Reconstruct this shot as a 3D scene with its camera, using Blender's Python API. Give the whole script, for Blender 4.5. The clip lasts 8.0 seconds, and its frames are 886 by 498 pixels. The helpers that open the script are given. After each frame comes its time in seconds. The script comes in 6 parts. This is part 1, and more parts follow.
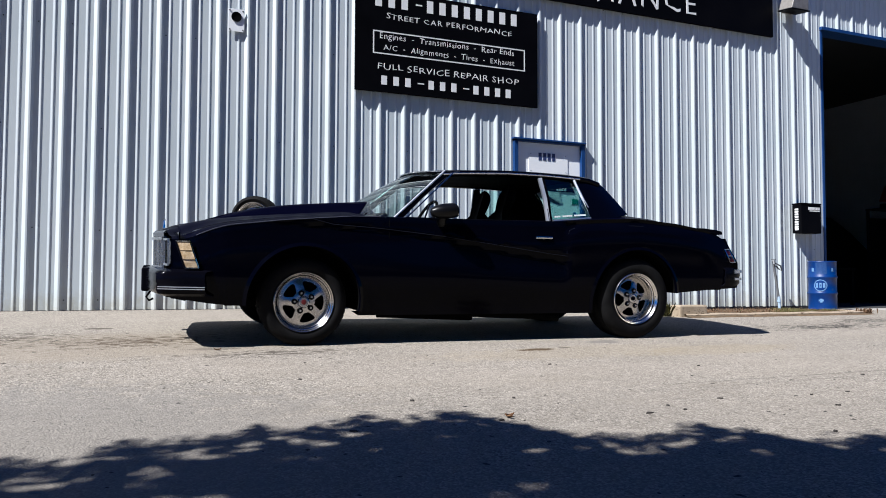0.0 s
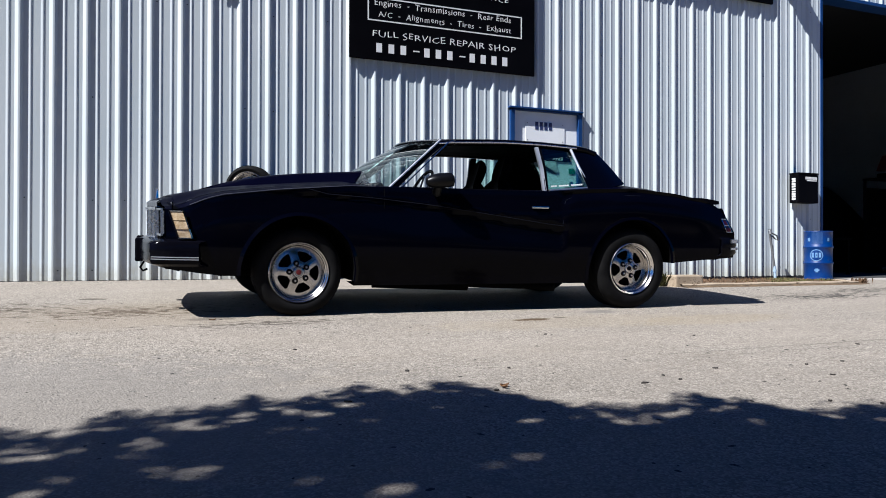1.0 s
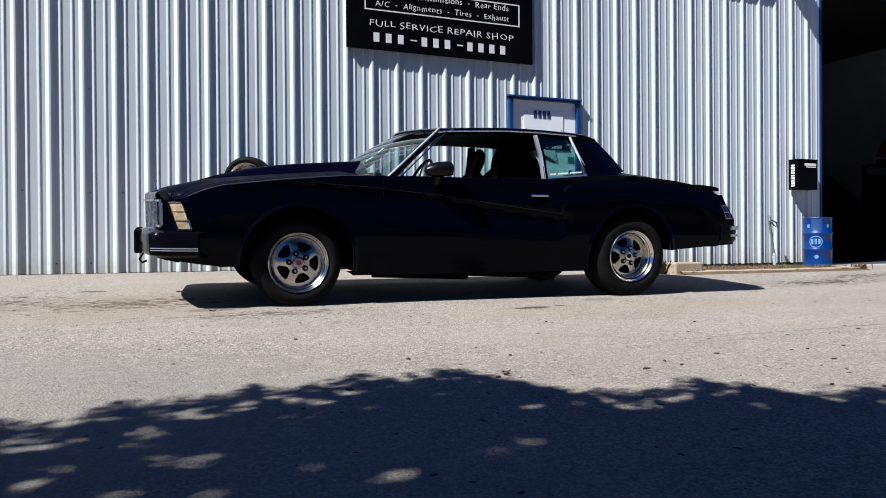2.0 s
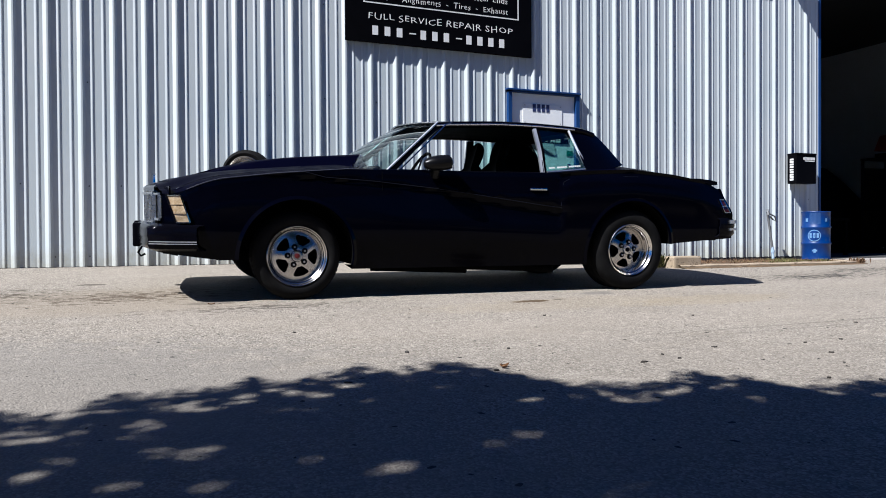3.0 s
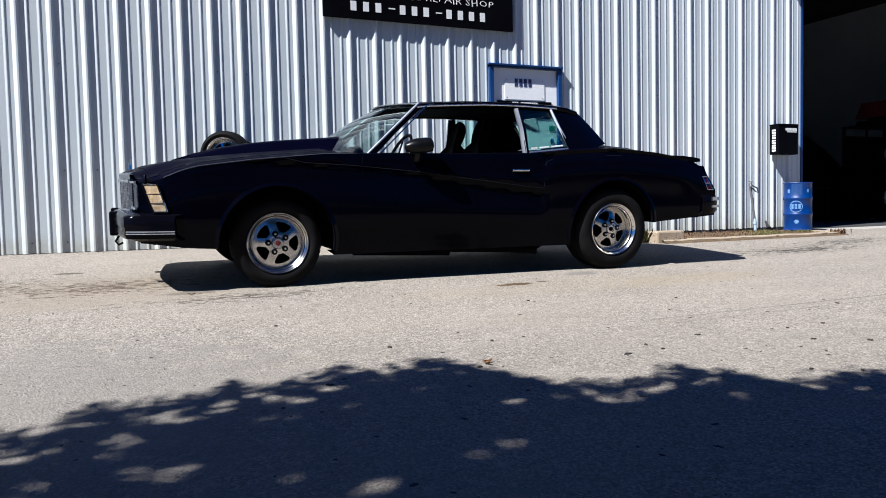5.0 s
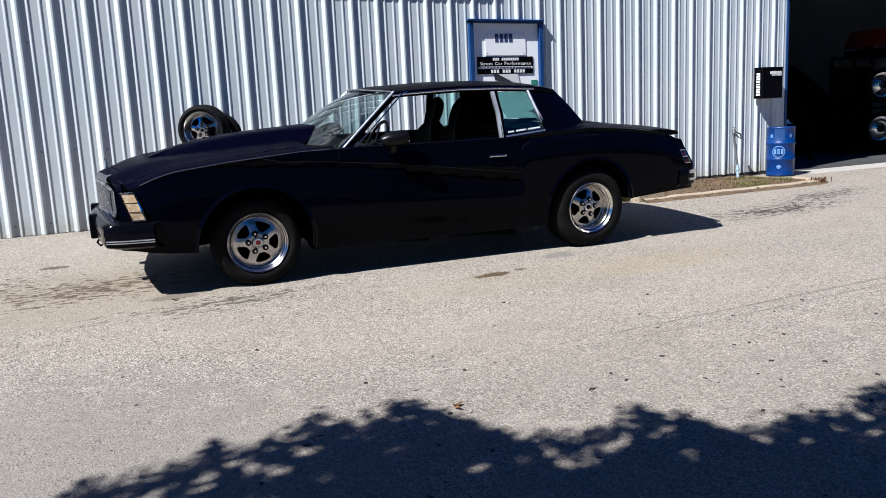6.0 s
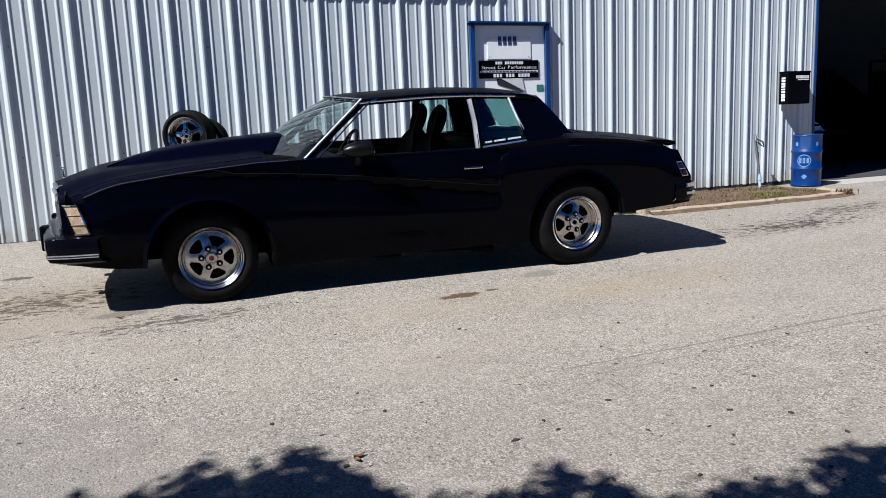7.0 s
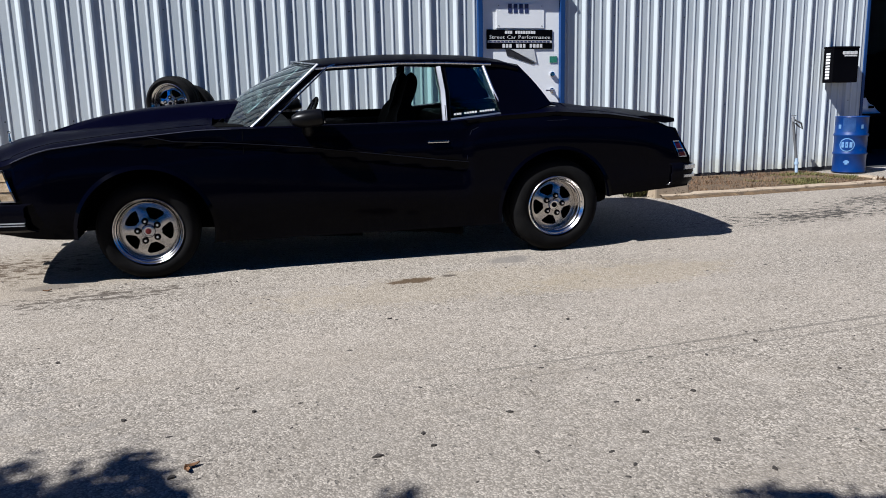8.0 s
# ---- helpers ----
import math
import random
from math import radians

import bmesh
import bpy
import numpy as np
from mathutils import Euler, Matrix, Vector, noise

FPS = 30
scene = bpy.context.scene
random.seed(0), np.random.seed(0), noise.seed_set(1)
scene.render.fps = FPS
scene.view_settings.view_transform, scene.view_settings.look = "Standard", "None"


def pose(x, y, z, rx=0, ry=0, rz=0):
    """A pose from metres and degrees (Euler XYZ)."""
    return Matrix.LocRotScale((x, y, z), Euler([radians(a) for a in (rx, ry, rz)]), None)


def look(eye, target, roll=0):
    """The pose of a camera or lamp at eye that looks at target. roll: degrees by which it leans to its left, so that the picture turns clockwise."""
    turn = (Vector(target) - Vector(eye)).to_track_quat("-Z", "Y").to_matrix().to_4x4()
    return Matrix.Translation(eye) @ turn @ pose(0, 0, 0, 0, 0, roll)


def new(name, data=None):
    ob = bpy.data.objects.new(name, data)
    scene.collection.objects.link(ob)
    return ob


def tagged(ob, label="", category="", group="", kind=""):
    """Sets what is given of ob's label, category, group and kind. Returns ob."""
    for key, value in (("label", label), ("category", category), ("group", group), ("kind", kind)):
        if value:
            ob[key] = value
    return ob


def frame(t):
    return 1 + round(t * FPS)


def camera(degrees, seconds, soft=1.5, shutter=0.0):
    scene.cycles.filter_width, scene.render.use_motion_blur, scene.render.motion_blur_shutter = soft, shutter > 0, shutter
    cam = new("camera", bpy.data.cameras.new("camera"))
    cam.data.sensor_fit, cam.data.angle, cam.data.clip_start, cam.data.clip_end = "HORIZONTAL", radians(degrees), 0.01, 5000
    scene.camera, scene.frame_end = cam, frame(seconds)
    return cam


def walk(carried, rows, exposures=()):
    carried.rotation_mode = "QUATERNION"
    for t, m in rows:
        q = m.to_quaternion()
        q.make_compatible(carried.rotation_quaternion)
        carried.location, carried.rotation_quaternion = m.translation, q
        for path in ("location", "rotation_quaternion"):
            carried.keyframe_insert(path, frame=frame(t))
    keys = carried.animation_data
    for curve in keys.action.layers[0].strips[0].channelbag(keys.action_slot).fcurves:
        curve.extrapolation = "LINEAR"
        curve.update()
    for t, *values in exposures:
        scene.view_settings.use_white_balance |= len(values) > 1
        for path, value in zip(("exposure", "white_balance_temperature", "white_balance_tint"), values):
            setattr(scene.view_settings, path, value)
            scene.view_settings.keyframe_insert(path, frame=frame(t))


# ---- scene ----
cam = camera(60.3, 8.0, soft=0.95)
PATH = [
    (0, (0.0416, -8.4626, 0.4875), (0.8107, -6.6187, 0.5791), 0.17),
    (0.2, (0.0273, -8.4605, 0.4748), (0.7901, -6.6128, 0.5396), -0.08),
    (0.5, (0.0426, -8.4552, 0.4818), (0.7832, -6.5979, 0.5243), -0.17),
    (0.7, (0.0395, -8.4542, 0.4776), (0.8104, -6.6089, 0.4991), 0.04),
    (1, (0.0597, -8.4377, 0.4876), (0.8381, -6.5955, 0.5008), 0.13),
    (1.5, (0.0591, -8.4260, 0.4743), (0.8379, -6.5838, 0.4746), -0.42),
    (3, (0.0581, -8.4311, 0.4727), (0.8415, -6.5911, 0.4454), -0.35),
    (3.5, (0.0771, -8.4103, 0.4704), (0.8686, -6.5739, 0.4391), -0.45),
    (4, (0.0808, -8.4123, 0.4809), (0.8845, -6.5811, 0.4545), -0.34),
    (4.5, (0.0797, -8.3983, 0.4808), (0.8897, -6.5697, 0.4664), -0.38),
    (4.7, (0.0851, -8.3933, 0.4856), (0.8920, -6.5634, 0.4597), -0.76),
    (5.8, (0.1168, -8.4466, 1.0939), (0.9573, -6.6686, 0.7304), -2.05),
    (5.9, (0.1523, -8.4664, 1.1305), (0.9739, -6.6763, 0.7834), -2.19),
    (6, (0.1869, -8.4680, 1.1381), (1.0067, -6.6738, 0.8079), -2.67),
    (6.1, (0.2457, -8.4847, 1.1623), (1.0351, -6.6736, 0.8512), -3.39),
    (6.2, (0.3066, -8.4910, 1.1633), (1.0962, -6.6788, 0.8586), -3.60),
    (6.3, (0.3682, -8.4937, 1.1873), (1.1642, -6.6840, 0.8852), -3.15),
    (6.4, (0.4118, -8.5040, 1.1601), (1.1801, -6.6835, 0.8509), -2.73),
    (6.5, (0.4761, -8.5043, 1.1759), (1.1827, -6.6632, 0.8427), -2.59),
    (6.6, (0.5499, -8.4810, 1.1654), (1.2438, -6.6379, 0.8169), -3.06),
    (6.7, (0.6094, -8.4586, 1.1620), (1.2976, -6.6159, 0.8004), -3.56),
    (6.8, (0.6998, -8.4244, 1.1834), (1.3961, -6.5852, 0.8190), -3.13),
    (6.9, (0.7576, -8.3899, 1.1793), (1.4862, -6.5565, 0.8511), -2.91),
    (7, (0.8248, -8.3505, 1.1771), (1.5428, -6.5120, 0.8537), -2.38),
    (7.2, (0.9738, -8.3176, 1.1630), (1.6836, -6.4753, 0.8438), -3.83),
    (7.4, (1.1414, -8.2856, 1.1480), (1.8545, -6.4473, 0.8128), -4.52),
    (7.5, (1.2232, -8.2624, 1.1292), (1.9425, -6.4245, 0.8054), -4.07),
    (7.6, (1.3044, -8.2501, 1.1118), (2.0071, -6.4023, 0.8085), -3.25),
    (7.7, (1.3904, -8.2363, 1.1193), (2.0498, -6.3783, 0.7834), -2.57),
    (7.9, (1.5485, -8.1914, 1.1087), (2.1517, -6.3241, 0.7221), -1.21),
    (8, (1.6186, -8.1711, 1.1086), (2.1842, -6.2901, 0.7321), -1.28),
]
walk(cam, [(t, look(eye, target, roll)) for t, eye, target, roll in PATH], [(0.0, 1.19, 4770, 10), (1.5, 1.19, 4770, 10), (3.0, 1.18, 4770, 10), (4.0, 1.30, 4770, 10), (4.7, 1.32, 4770, 10), (5.8, 1.29, 4770, 10), (6.5, 1.19, 4770, 10), (8.0, 1.05, 4775, 10)])

# ---------------------------------------------------------------- light
FALL = Vector((0.85, 0.275, -1.0))
SUN = FALL.normalized()
world = bpy.data.worlds.new("world")
scene.world = world
world.use_nodes = True
wn = world.node_tree.nodes
sky = wn.new("ShaderNodeTexSky")
sky.sky_type = "NISHITA"
sky.sun_disc = False
sky.sun_elevation = math.asin(-SUN.z)
sky.sun_rotation = math.atan2(-SUN.x, -SUN.y)
sky.air_density, sky.dust_density, sky.ozone_density = 1.0, 0.0, 6.0
deep = wn.new("ShaderNodeMix")
deep.data_type, deep.blend_type = "RGBA", "MULTIPLY"
deep.inputs["Factor"].default_value = 1.0
deep.inputs[7].default_value = (0.06, 0.66, 1.36, 1.0)
world.node_tree.links.new(sky.outputs[0], deep.inputs[6])
world.node_tree.links.new(deep.outputs[2], wn["Background"].inputs[0])
wn["Background"].inputs[1].default_value = 0.0185
sun_data = bpy.data.lights.new("sun", "SUN")
sun_data.energy, sun_data.angle, sun_data.color = 5.45, radians(0.55), (1.0, 0.81, 0.585)
sun = new("sun", sun_data)
sun.matrix_world = Matrix.Translation((-6, -3, 12)) @ SUN.to_track_quat("-Z", "Y").to_matrix().to_4x4()


# ---------------------------------------------------------------- materials
def nodes_of(name):
    m = bpy.data.materials.new(name)
    m.use_nodes = True
    return m, m.node_tree.nodes, m.node_tree.links, m.node_tree.nodes["Principled BSDF"]


def noise_of(n, l, co, scale, detail=4.0, rough=0.6):
    t = n.new("ShaderNodeTexNoise")
    t.inputs["Scale"].default_value, t.inputs["Detail"].default_value, t.inputs["Roughness"].default_value = scale, detail, rough
    l.new(co, t.inputs["Vector"])
    return t.outputs["Fac"]


def ramp_of(n, l, fac, lo, hi, a=0.0, b=1.0):
    t = n.new("ShaderNodeMapRange")
    t.inputs[1].default_value, t.inputs[2].default_value, t.inputs[3].default_value, t.inputs[4].default_value = lo, hi, a, b
    l.new(fac, t.inputs[0])
    return t.outputs[0]


def mix_of(n, l, fac, a, b):
    t = n.new("ShaderNodeMix")
    t.data_type = "RGBA"
    if isinstance(fac, float):
        t.inputs["Factor"].default_value = fac
    else:
        l.new(fac, t.inputs["Factor"])
    for value, socket in ((a, t.inputs[6]), (b, t.inputs[7])):
        if isinstance(value, tuple):
            socket.default_value = (*value, 1.0)
        else:
            l.new(value, socket)
    return t.outputs[2]


def math_of(n, l, op, a, b):
    t = n.new("ShaderNodeMath")
    t.operation = op
    for value, socket in ((a, t.inputs[0]), (b, t.inputs[1])):
        if isinstance(value, (int, float)):
            socket.default_value = value
        else:
            l.new(value, socket)
    return t.outputs[0]


def bump_of(n, l, p, height, strength, distance):
    t = n.new("ShaderNodeBump")
    t.inputs["Strength"].default_value, t.inputs["Distance"].default_value = strength, distance
    l.new(height, t.inputs["Height"])
    l.new(t.outputs[0], p.inputs["Normal"])


def surface(name, a, b, big=3.0, fine=60.0, rough=(0.4, 0.6), metal=0.0, bump=0.0, coat=0.0, coords="Object", spec=0.5, worn=None, vary=0.0, ior=1.45):
    """A plain surface with variation at two scales: large patches from a to b, fine grain in colour, gloss and relief."""
    m, n, l, p = nodes_of(name)
    co = n.new("ShaderNodeTexCoord").outputs[coords]
    large, grain = noise_of(n, l, co, big), noise_of(n, l, co, fine, 5.0, 0.7)
    both = math_of(n, l, "ADD", math_of(n, l, "MULTIPLY", large, 0.65), math_of(n, l, "MULTIPLY", grain, 0.35))
    colour = mix_of(n, l, ramp_of(n, l, both, 0.36, 0.64), a, b)
    if worn:
        colour = mix_of(n, l, ramp_of(n, l, noise_of(n, l, co, worn[1], 6.0, 0.75), worn[2], worn[2] + 0.06), colour, worn[0])
    if vary:
        info = n.new("ShaderNodeObjectInfo")
        colour = mix_of(n, l, math_of(n, l, "MULTIPLY", info.outputs["Random"], vary), colour, tuple(0.5 * v for v in a))
    l.new(colour, p.inputs["Base Color"])
    l.new(ramp_of(n, l, both, 0.3, 0.7, *rough), p.inputs["Roughness"])
    p.inputs["Metallic"].default_value = metal
    p.inputs["Specular IOR Level"].default_value = spec
    p.inputs["IOR"].default_value = ior
    p.inputs["Coat Weight"].default_value = coat
    p.inputs["Coat Roughness"].default_value = 0.04
    if bump:
        bump_of(n, l, p, grain, 0.6, bump)
    return m


M = {}
M["paint"] = surface("navy_car_paint", (0.0004, 0.0005, 0.0019), (0.0007, 0.0008, 0.0028), 1.5, 220, (0.07, 0.12), bump=0.00003, ior=1.15)
# paler than the body paint: highlight along the fender crest put into colour
M["edge_light"] = surface("painted_edge_highlight", (0.03, 0.031, 0.045), (0.045, 0.046, 0.06), 5, 120, (0.2, 0.3), ior=1.4)
M["bumper"] = surface("glossy_black_bumper", (0.0015, 0.0015, 0.003), (0.0024, 0.0024, 0.0045), 3, 160, (0.10, 0.16), ior=1.15)
M["shell"] = surface("black_plastic_shell", (0.002, 0.002, 0.0025), (0.0035, 0.0035, 0.004), 8, 160, (0.28, 0.36), ior=1.25)
# bluer copy of the body paint: sky sheen on upper panels put into colour
M["flat_navy"] = surface("sky_tinted_navy_top_paint", (0.0007, 0.0008, 0.0040), (0.0011, 0.0012, 0.0060), 2.2, 180, (0.26, 0.34), bump=0.00006, ior=1.03)
# highlight on the body creases, put into the base colour
M["crease_glint"] = surface("painted_crease_highlight", (0.0045, 0.0048, 0.008), (0.007, 0.0075, 0.012), 5, 120, (0.25, 0.35), ior=1.25)
M["spoke"] = surface("cast_spoke_metal", (0.60, 0.58, 0.56), (0.34, 0.33, 0.33), 22, 140, (0.18, 0.30), metal=1.0, bump=0.0015)
M["dull_alloy"] = surface("dull_alloy", (0.52, 0.52, 0.54), (0.40, 0.40, 0.42), 12, 120, (0.10, 0.2), metal=1.0, bump=0.0003)
M["header"] = surface("dull_header_chrome", (0.30, 0.30, 0.32), (0.20, 0.20, 0.215), 9, 120, (0.12, 0.22), metal=1.0)
M["satin"] = surface("satin_black_paint", (0.0018, 0.0018, 0.0034), (0.003, 0.003, 0.005), 3, 150, (0.30, 0.40), bump=0.0002, ior=1.05)
M["chrome"] = surface("chrome", (0.75, 0.76, 0.78), (0.66, 0.67, 0.69), 6, 160, (0.05, 0.16), metal=1.0)
M["trim"] = surface("bright_aluminium_trim", (0.74, 0.75, 0.77), (0.62, 0.63, 0.65), 6, 160, (0.36, 0.55), metal=1.0)
M["alloy"] = surface("polished_alloy", (0.74, 0.715, 0.675), (0.60, 0.575, 0.535), 9, 140, (0.12, 0.24), metal=1.0, bump=0.0008)
M["rubber"] = surface("tyre_rubber", (0.0035, 0.0035, 0.0038), (0.009, 0.0088, 0.0086), 7, 130, (0.62, 0.85), bump=0.0006, ior=1.15)
M["bright"] = surface("bright_grille_metal", (0.68, 0.69, 0.71), (0.56, 0.57, 0.59), 9, 160, (0.20, 0.34), metal=1.0)
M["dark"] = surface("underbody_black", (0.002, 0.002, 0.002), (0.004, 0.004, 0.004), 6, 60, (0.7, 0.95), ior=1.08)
M["vinyl"] = surface("black_vinyl", (0.0010, 0.0010, 0.0012), (0.002, 0.002, 0.0024), 5, 140, (0.5, 0.7), bump=0.0005, ior=1.08)
M["amber"] = surface("cream_amber_lens", (0.20, 0.135, 0.06), (0.40, 0.32, 0.21), 26, 90, (0.15, 0.3), coat=0.6)
M["red_lens"] = surface("red_lens", (0.022, 0.002, 0.003), (0.04, 0.003, 0.004), 20, 90, (0.12, 0.25), coat=0.2)
M["red"] = surface("red_enamel", (0.10, 0.006, 0.007), (0.15, 0.009, 0.009), 4, 80, (0.3, 0.5), coat=0.3)
M["blue_trim"] = surface("blue_trim_paint", (0.005, 0.027, 0.112), (0.008, 0.040, 0.148), 2.5, 70, (0.4, 0.6), bump=0.0004, worn=((0.0225, 0.0375, 0.075), 9, 0.66))
M["drum_blue"] = surface("blue_drum_enamel", (0.003, 0.020, 0.112), (0.005, 0.032, 0.150), 4, 70, (0.26, 0.45), bump=0.0005, worn=((0.03, 0.045, 0.085), 14, 0.63))
M["drum_dusty"] = surface("dusty_blue_print", (0.018, 0.055, 0.17), (0.03, 0.075, 0.21), 14, 90, (0.5, 0.7))
M["drum_pale"] = surface("pale_blue_print", (0.085, 0.17, 0.34), (0.14, 0.235, 0.41), 20, 90, (0.4, 0.6))
M["sign_black"] = surface("black_sign_board", (0.0012, 0.0012, 0.0018), (0.0022, 0.0022, 0.0032), 2, 60, (0.42, 0.62), bump=0.0003, spec=0.04)
M["white_paint"] = surface("white_lettering", (0.68, 0.68, 0.663), (0.595, 0.595, 0.578), 7, 60, (0.5, 0.7))
M["door_white"] = surface("white_door_enamel", (0.82, 0.835, 0.83), (0.78, 0.79, 0.785), 2, 50, (0.4, 0.6), bump=0.0003, worn=((0.38, 0.39, 0.40), 7, 0.68))
M["plate_white"] = surface("white_plate", (0.80, 0.81, 0.805), (0.76, 0.77, 0.765), 4, 50, (0.35, 0.5))
M["ink"] = surface("dark_blue_ink", (0.02, 0.03, 0.09), (0.03, 0.04, 0.12), 30, 90, (0.5, 0.7))
M["paper"] = surface("paper", (0.595, 0.6035, 0.595), (0.527, 0.5355, 0.527), 9, 60, (0.6, 0.8))
M["green"] = surface("green_sticker", (0.035, 0.168, 0.112), (0.049, 0.21, 0.14), 20, 60, (0.5, 0.7))
M["grey_metal"] = surface("galvanised_pipe", (0.10, 0.102, 0.105), (0.17, 0.172, 0.175), 12, 90, (0.4, 0.6), metal=0.4, bump=0.0004)
M["pale_blue"] = surface("flaking_pale_blue_paint", (0.255, 0.36, 0.495), (0.375, 0.45, 0.54), 14, 80, (0.45, 0.65), bump=0.0006, worn=((0.4125, 0.4125, 0.3975), 25, 0.58))
M["lamp_metal"] = surface("weathered_lamp_housing", (0.288, 0.272, 0.248), (0.192, 0.176, 0.16), 14, 80, (0.4, 0.6), metal=0.3, bump=0.0006)
M["concrete"] = surface("weathered_concrete", (0.2772, 0.2574, 0.2244), (0.3432, 0.3234, 0.2904), 5, 120, (0.8, 0.95), bump=0.003, worn=((0.1452, 0.1254, 0.099), 9, 0.62))
M["kerb"] = surface("stained_kerb_concrete", (0.2376, 0.1848, 0.1188), (0.3432, 0.2838, 0.2046), 6, 120, (0.8, 0.95), bump=0.003, worn=((0.1056, 0.0759, 0.0462), 11, 0.56))
# very dark base colour carries the shade on the floor inside the bay
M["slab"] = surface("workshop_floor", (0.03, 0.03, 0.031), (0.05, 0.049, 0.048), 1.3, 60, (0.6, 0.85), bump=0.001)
M["liner"] = surface("workshop_lining", (0.46, 0.49, 0.52), (0.56, 0.59, 0.62), 0.8, 30, (0.7, 0.9), bump=0.001)
M["soil"] = surface("dry_soil", (0.045, 0.031, 0.018), (0.12, 0.082, 0.043), 7, 90, (0.9, 1.0), bump=0.006, worn=((0.066, 0.0462, 0.0264), 22, 0.57))
M["gutter"] = surface("kerb_foot_strip", (0.035, 0.022, 0.011), (0.13, 0.085, 0.038), 9, 90, (0.9, 1.0), bump=0.005, worn=((0.20, 0.14, 0.07), 14, 0.60))
M["straw"] = surface("dry_grass", (0.17, 0.10, 0.048), (0.085, 0.05, 0.024), 20, 60, (0.7, 0.9))
M["weed"] = surface("green_weed", (0.05, 0.055, 0.012), (0.125, 0.115, 0.026), 20, 60, (0.6, 0.8))
M["bark"] = surface("grey_brown_bark", (0.10, 0.08, 0.06), (0.2, 0.165, 0.13), 5, 40, (0.85, 1.0), bump=0.012)
M["leaf"] = surface("oak_leaf", (0.03, 0.06, 0.015), (0.065, 0.11, 0.025), 2.0, 30, (0.5, 0.7))
M["dead_leaf"] = surface("dead_leaf", (0.084, 0.042, 0.014), (0.154, 0.07, 0.021), 20, 60, (0.7, 0.9))
M["chip"] = surface("dark_litter", (0.018, 0.015, 0.012), (0.036, 0.030, 0.024), 9, 60, (0.8, 0.95))
M["screw"] = surface("dark_screw_head", (0.025, 0.025, 0.028), (0.05, 0.05, 0.055), 20, 80, (0.5, 0.7), metal=0.5)
M["red_cap"] = surface("copper_red_cap", (0.085, 0.010, 0.011), (0.12, 0.018, 0.018), 20, 80, (0.25, 0.4), metal=0.5)
M["roofing"] = surface("roof_sheet", (0.5, 0.52, 0.54), (0.58, 0.6, 0.62), 2, 40, (0.4, 0.6), metal=0.4)


def sheet_metal():
    """White painted steel cladding: chalky, with faint vertical dirt runs and a browner foot."""
    m, n, l, p = nodes_of("white_steel_cladding")
    co = n.new("ShaderNodeTexCoord").outputs["Object"]
    stretch = n.new("ShaderNodeMapping")
    stretch.inputs["Scale"].default_value = (9, 9, 0.35)
    l.new(co, stretch.inputs["Vector"])
    runs = noise_of(n, l, stretch.outputs[0], 2.2, 6, 0.7)
    large, grain = noise_of(n, l, co, 0.9), noise_of(n, l, co, 55, 5, 0.7)
    colour = mix_of(n, l, ramp_of(n, l, large, 0.35, 0.65), (0.46, 0.506, 0.518), (0.503, 0.536, 0.544))
    colour = mix_of(n, l, ramp_of(n, l, runs, 0.55, 0.8, 0.0, 0.35), colour, (0.32, 0.325, 0.325))
    colour = mix_of(n, l, ramp_of(n, l, noise_of(n, l, co, 24, 6, 0.8), 0.70, 0.76, 0.0, 0.6), colour, (0.2848, 0.2611, 0.2374))
    height = n.new("ShaderNodeSeparateXYZ")
    l.new(co, height.inputs[0])
    splash = math_of(n, l, "ADD", height.outputs[2], math_of(n, l, "MULTIPLY", math_of(n, l, "SUBTRACT", noise_of(n, l, co, 5, 6, 0.75), 0.5), 0.7))
    colour = mix_of(n, l, ramp_of(n, l, splash, 0.18, 0.42, 0.5, 0.0), colour, (0.30, 0.27, 0.17))
    l.new(colour, p.inputs["Base Color"])
    l.new(ramp_of(n, l, grain, 0.3, 0.7, 0.38, 0.55), p.inputs["Roughness"])
    bump_of(n, l, p, large, 0.25, 0.01)
    return m


M["cladding"] = sheet_metal()


def glass(name, tint, rough=0.0):
    m, n, l, p = nodes_of(name)
    p.inputs["Base Color"].default_value = (*tint, 1)
    p.inputs["Transmission Weight"].default_value = 1.0
    p.inputs["IOR"].default_value = 1.45
    co = n.new("ShaderNodeTexCoord").outputs["Object"]
    l.new(ramp_of(n, l, noise_of(n, l, co, 30, 5), 0.5, 0.8, rough, rough + 0.05), p.inputs["Roughness"])
    return m


M["windshield"] = glass("windshield_glass", (0.40, 0.51, 0.50))
M["tinted"] = glass("tinted_glass", (0.47, 0.69, 0.66))
M["lens"] = glass("clear_lens", (0.95, 0.95, 0.95), 0.02)


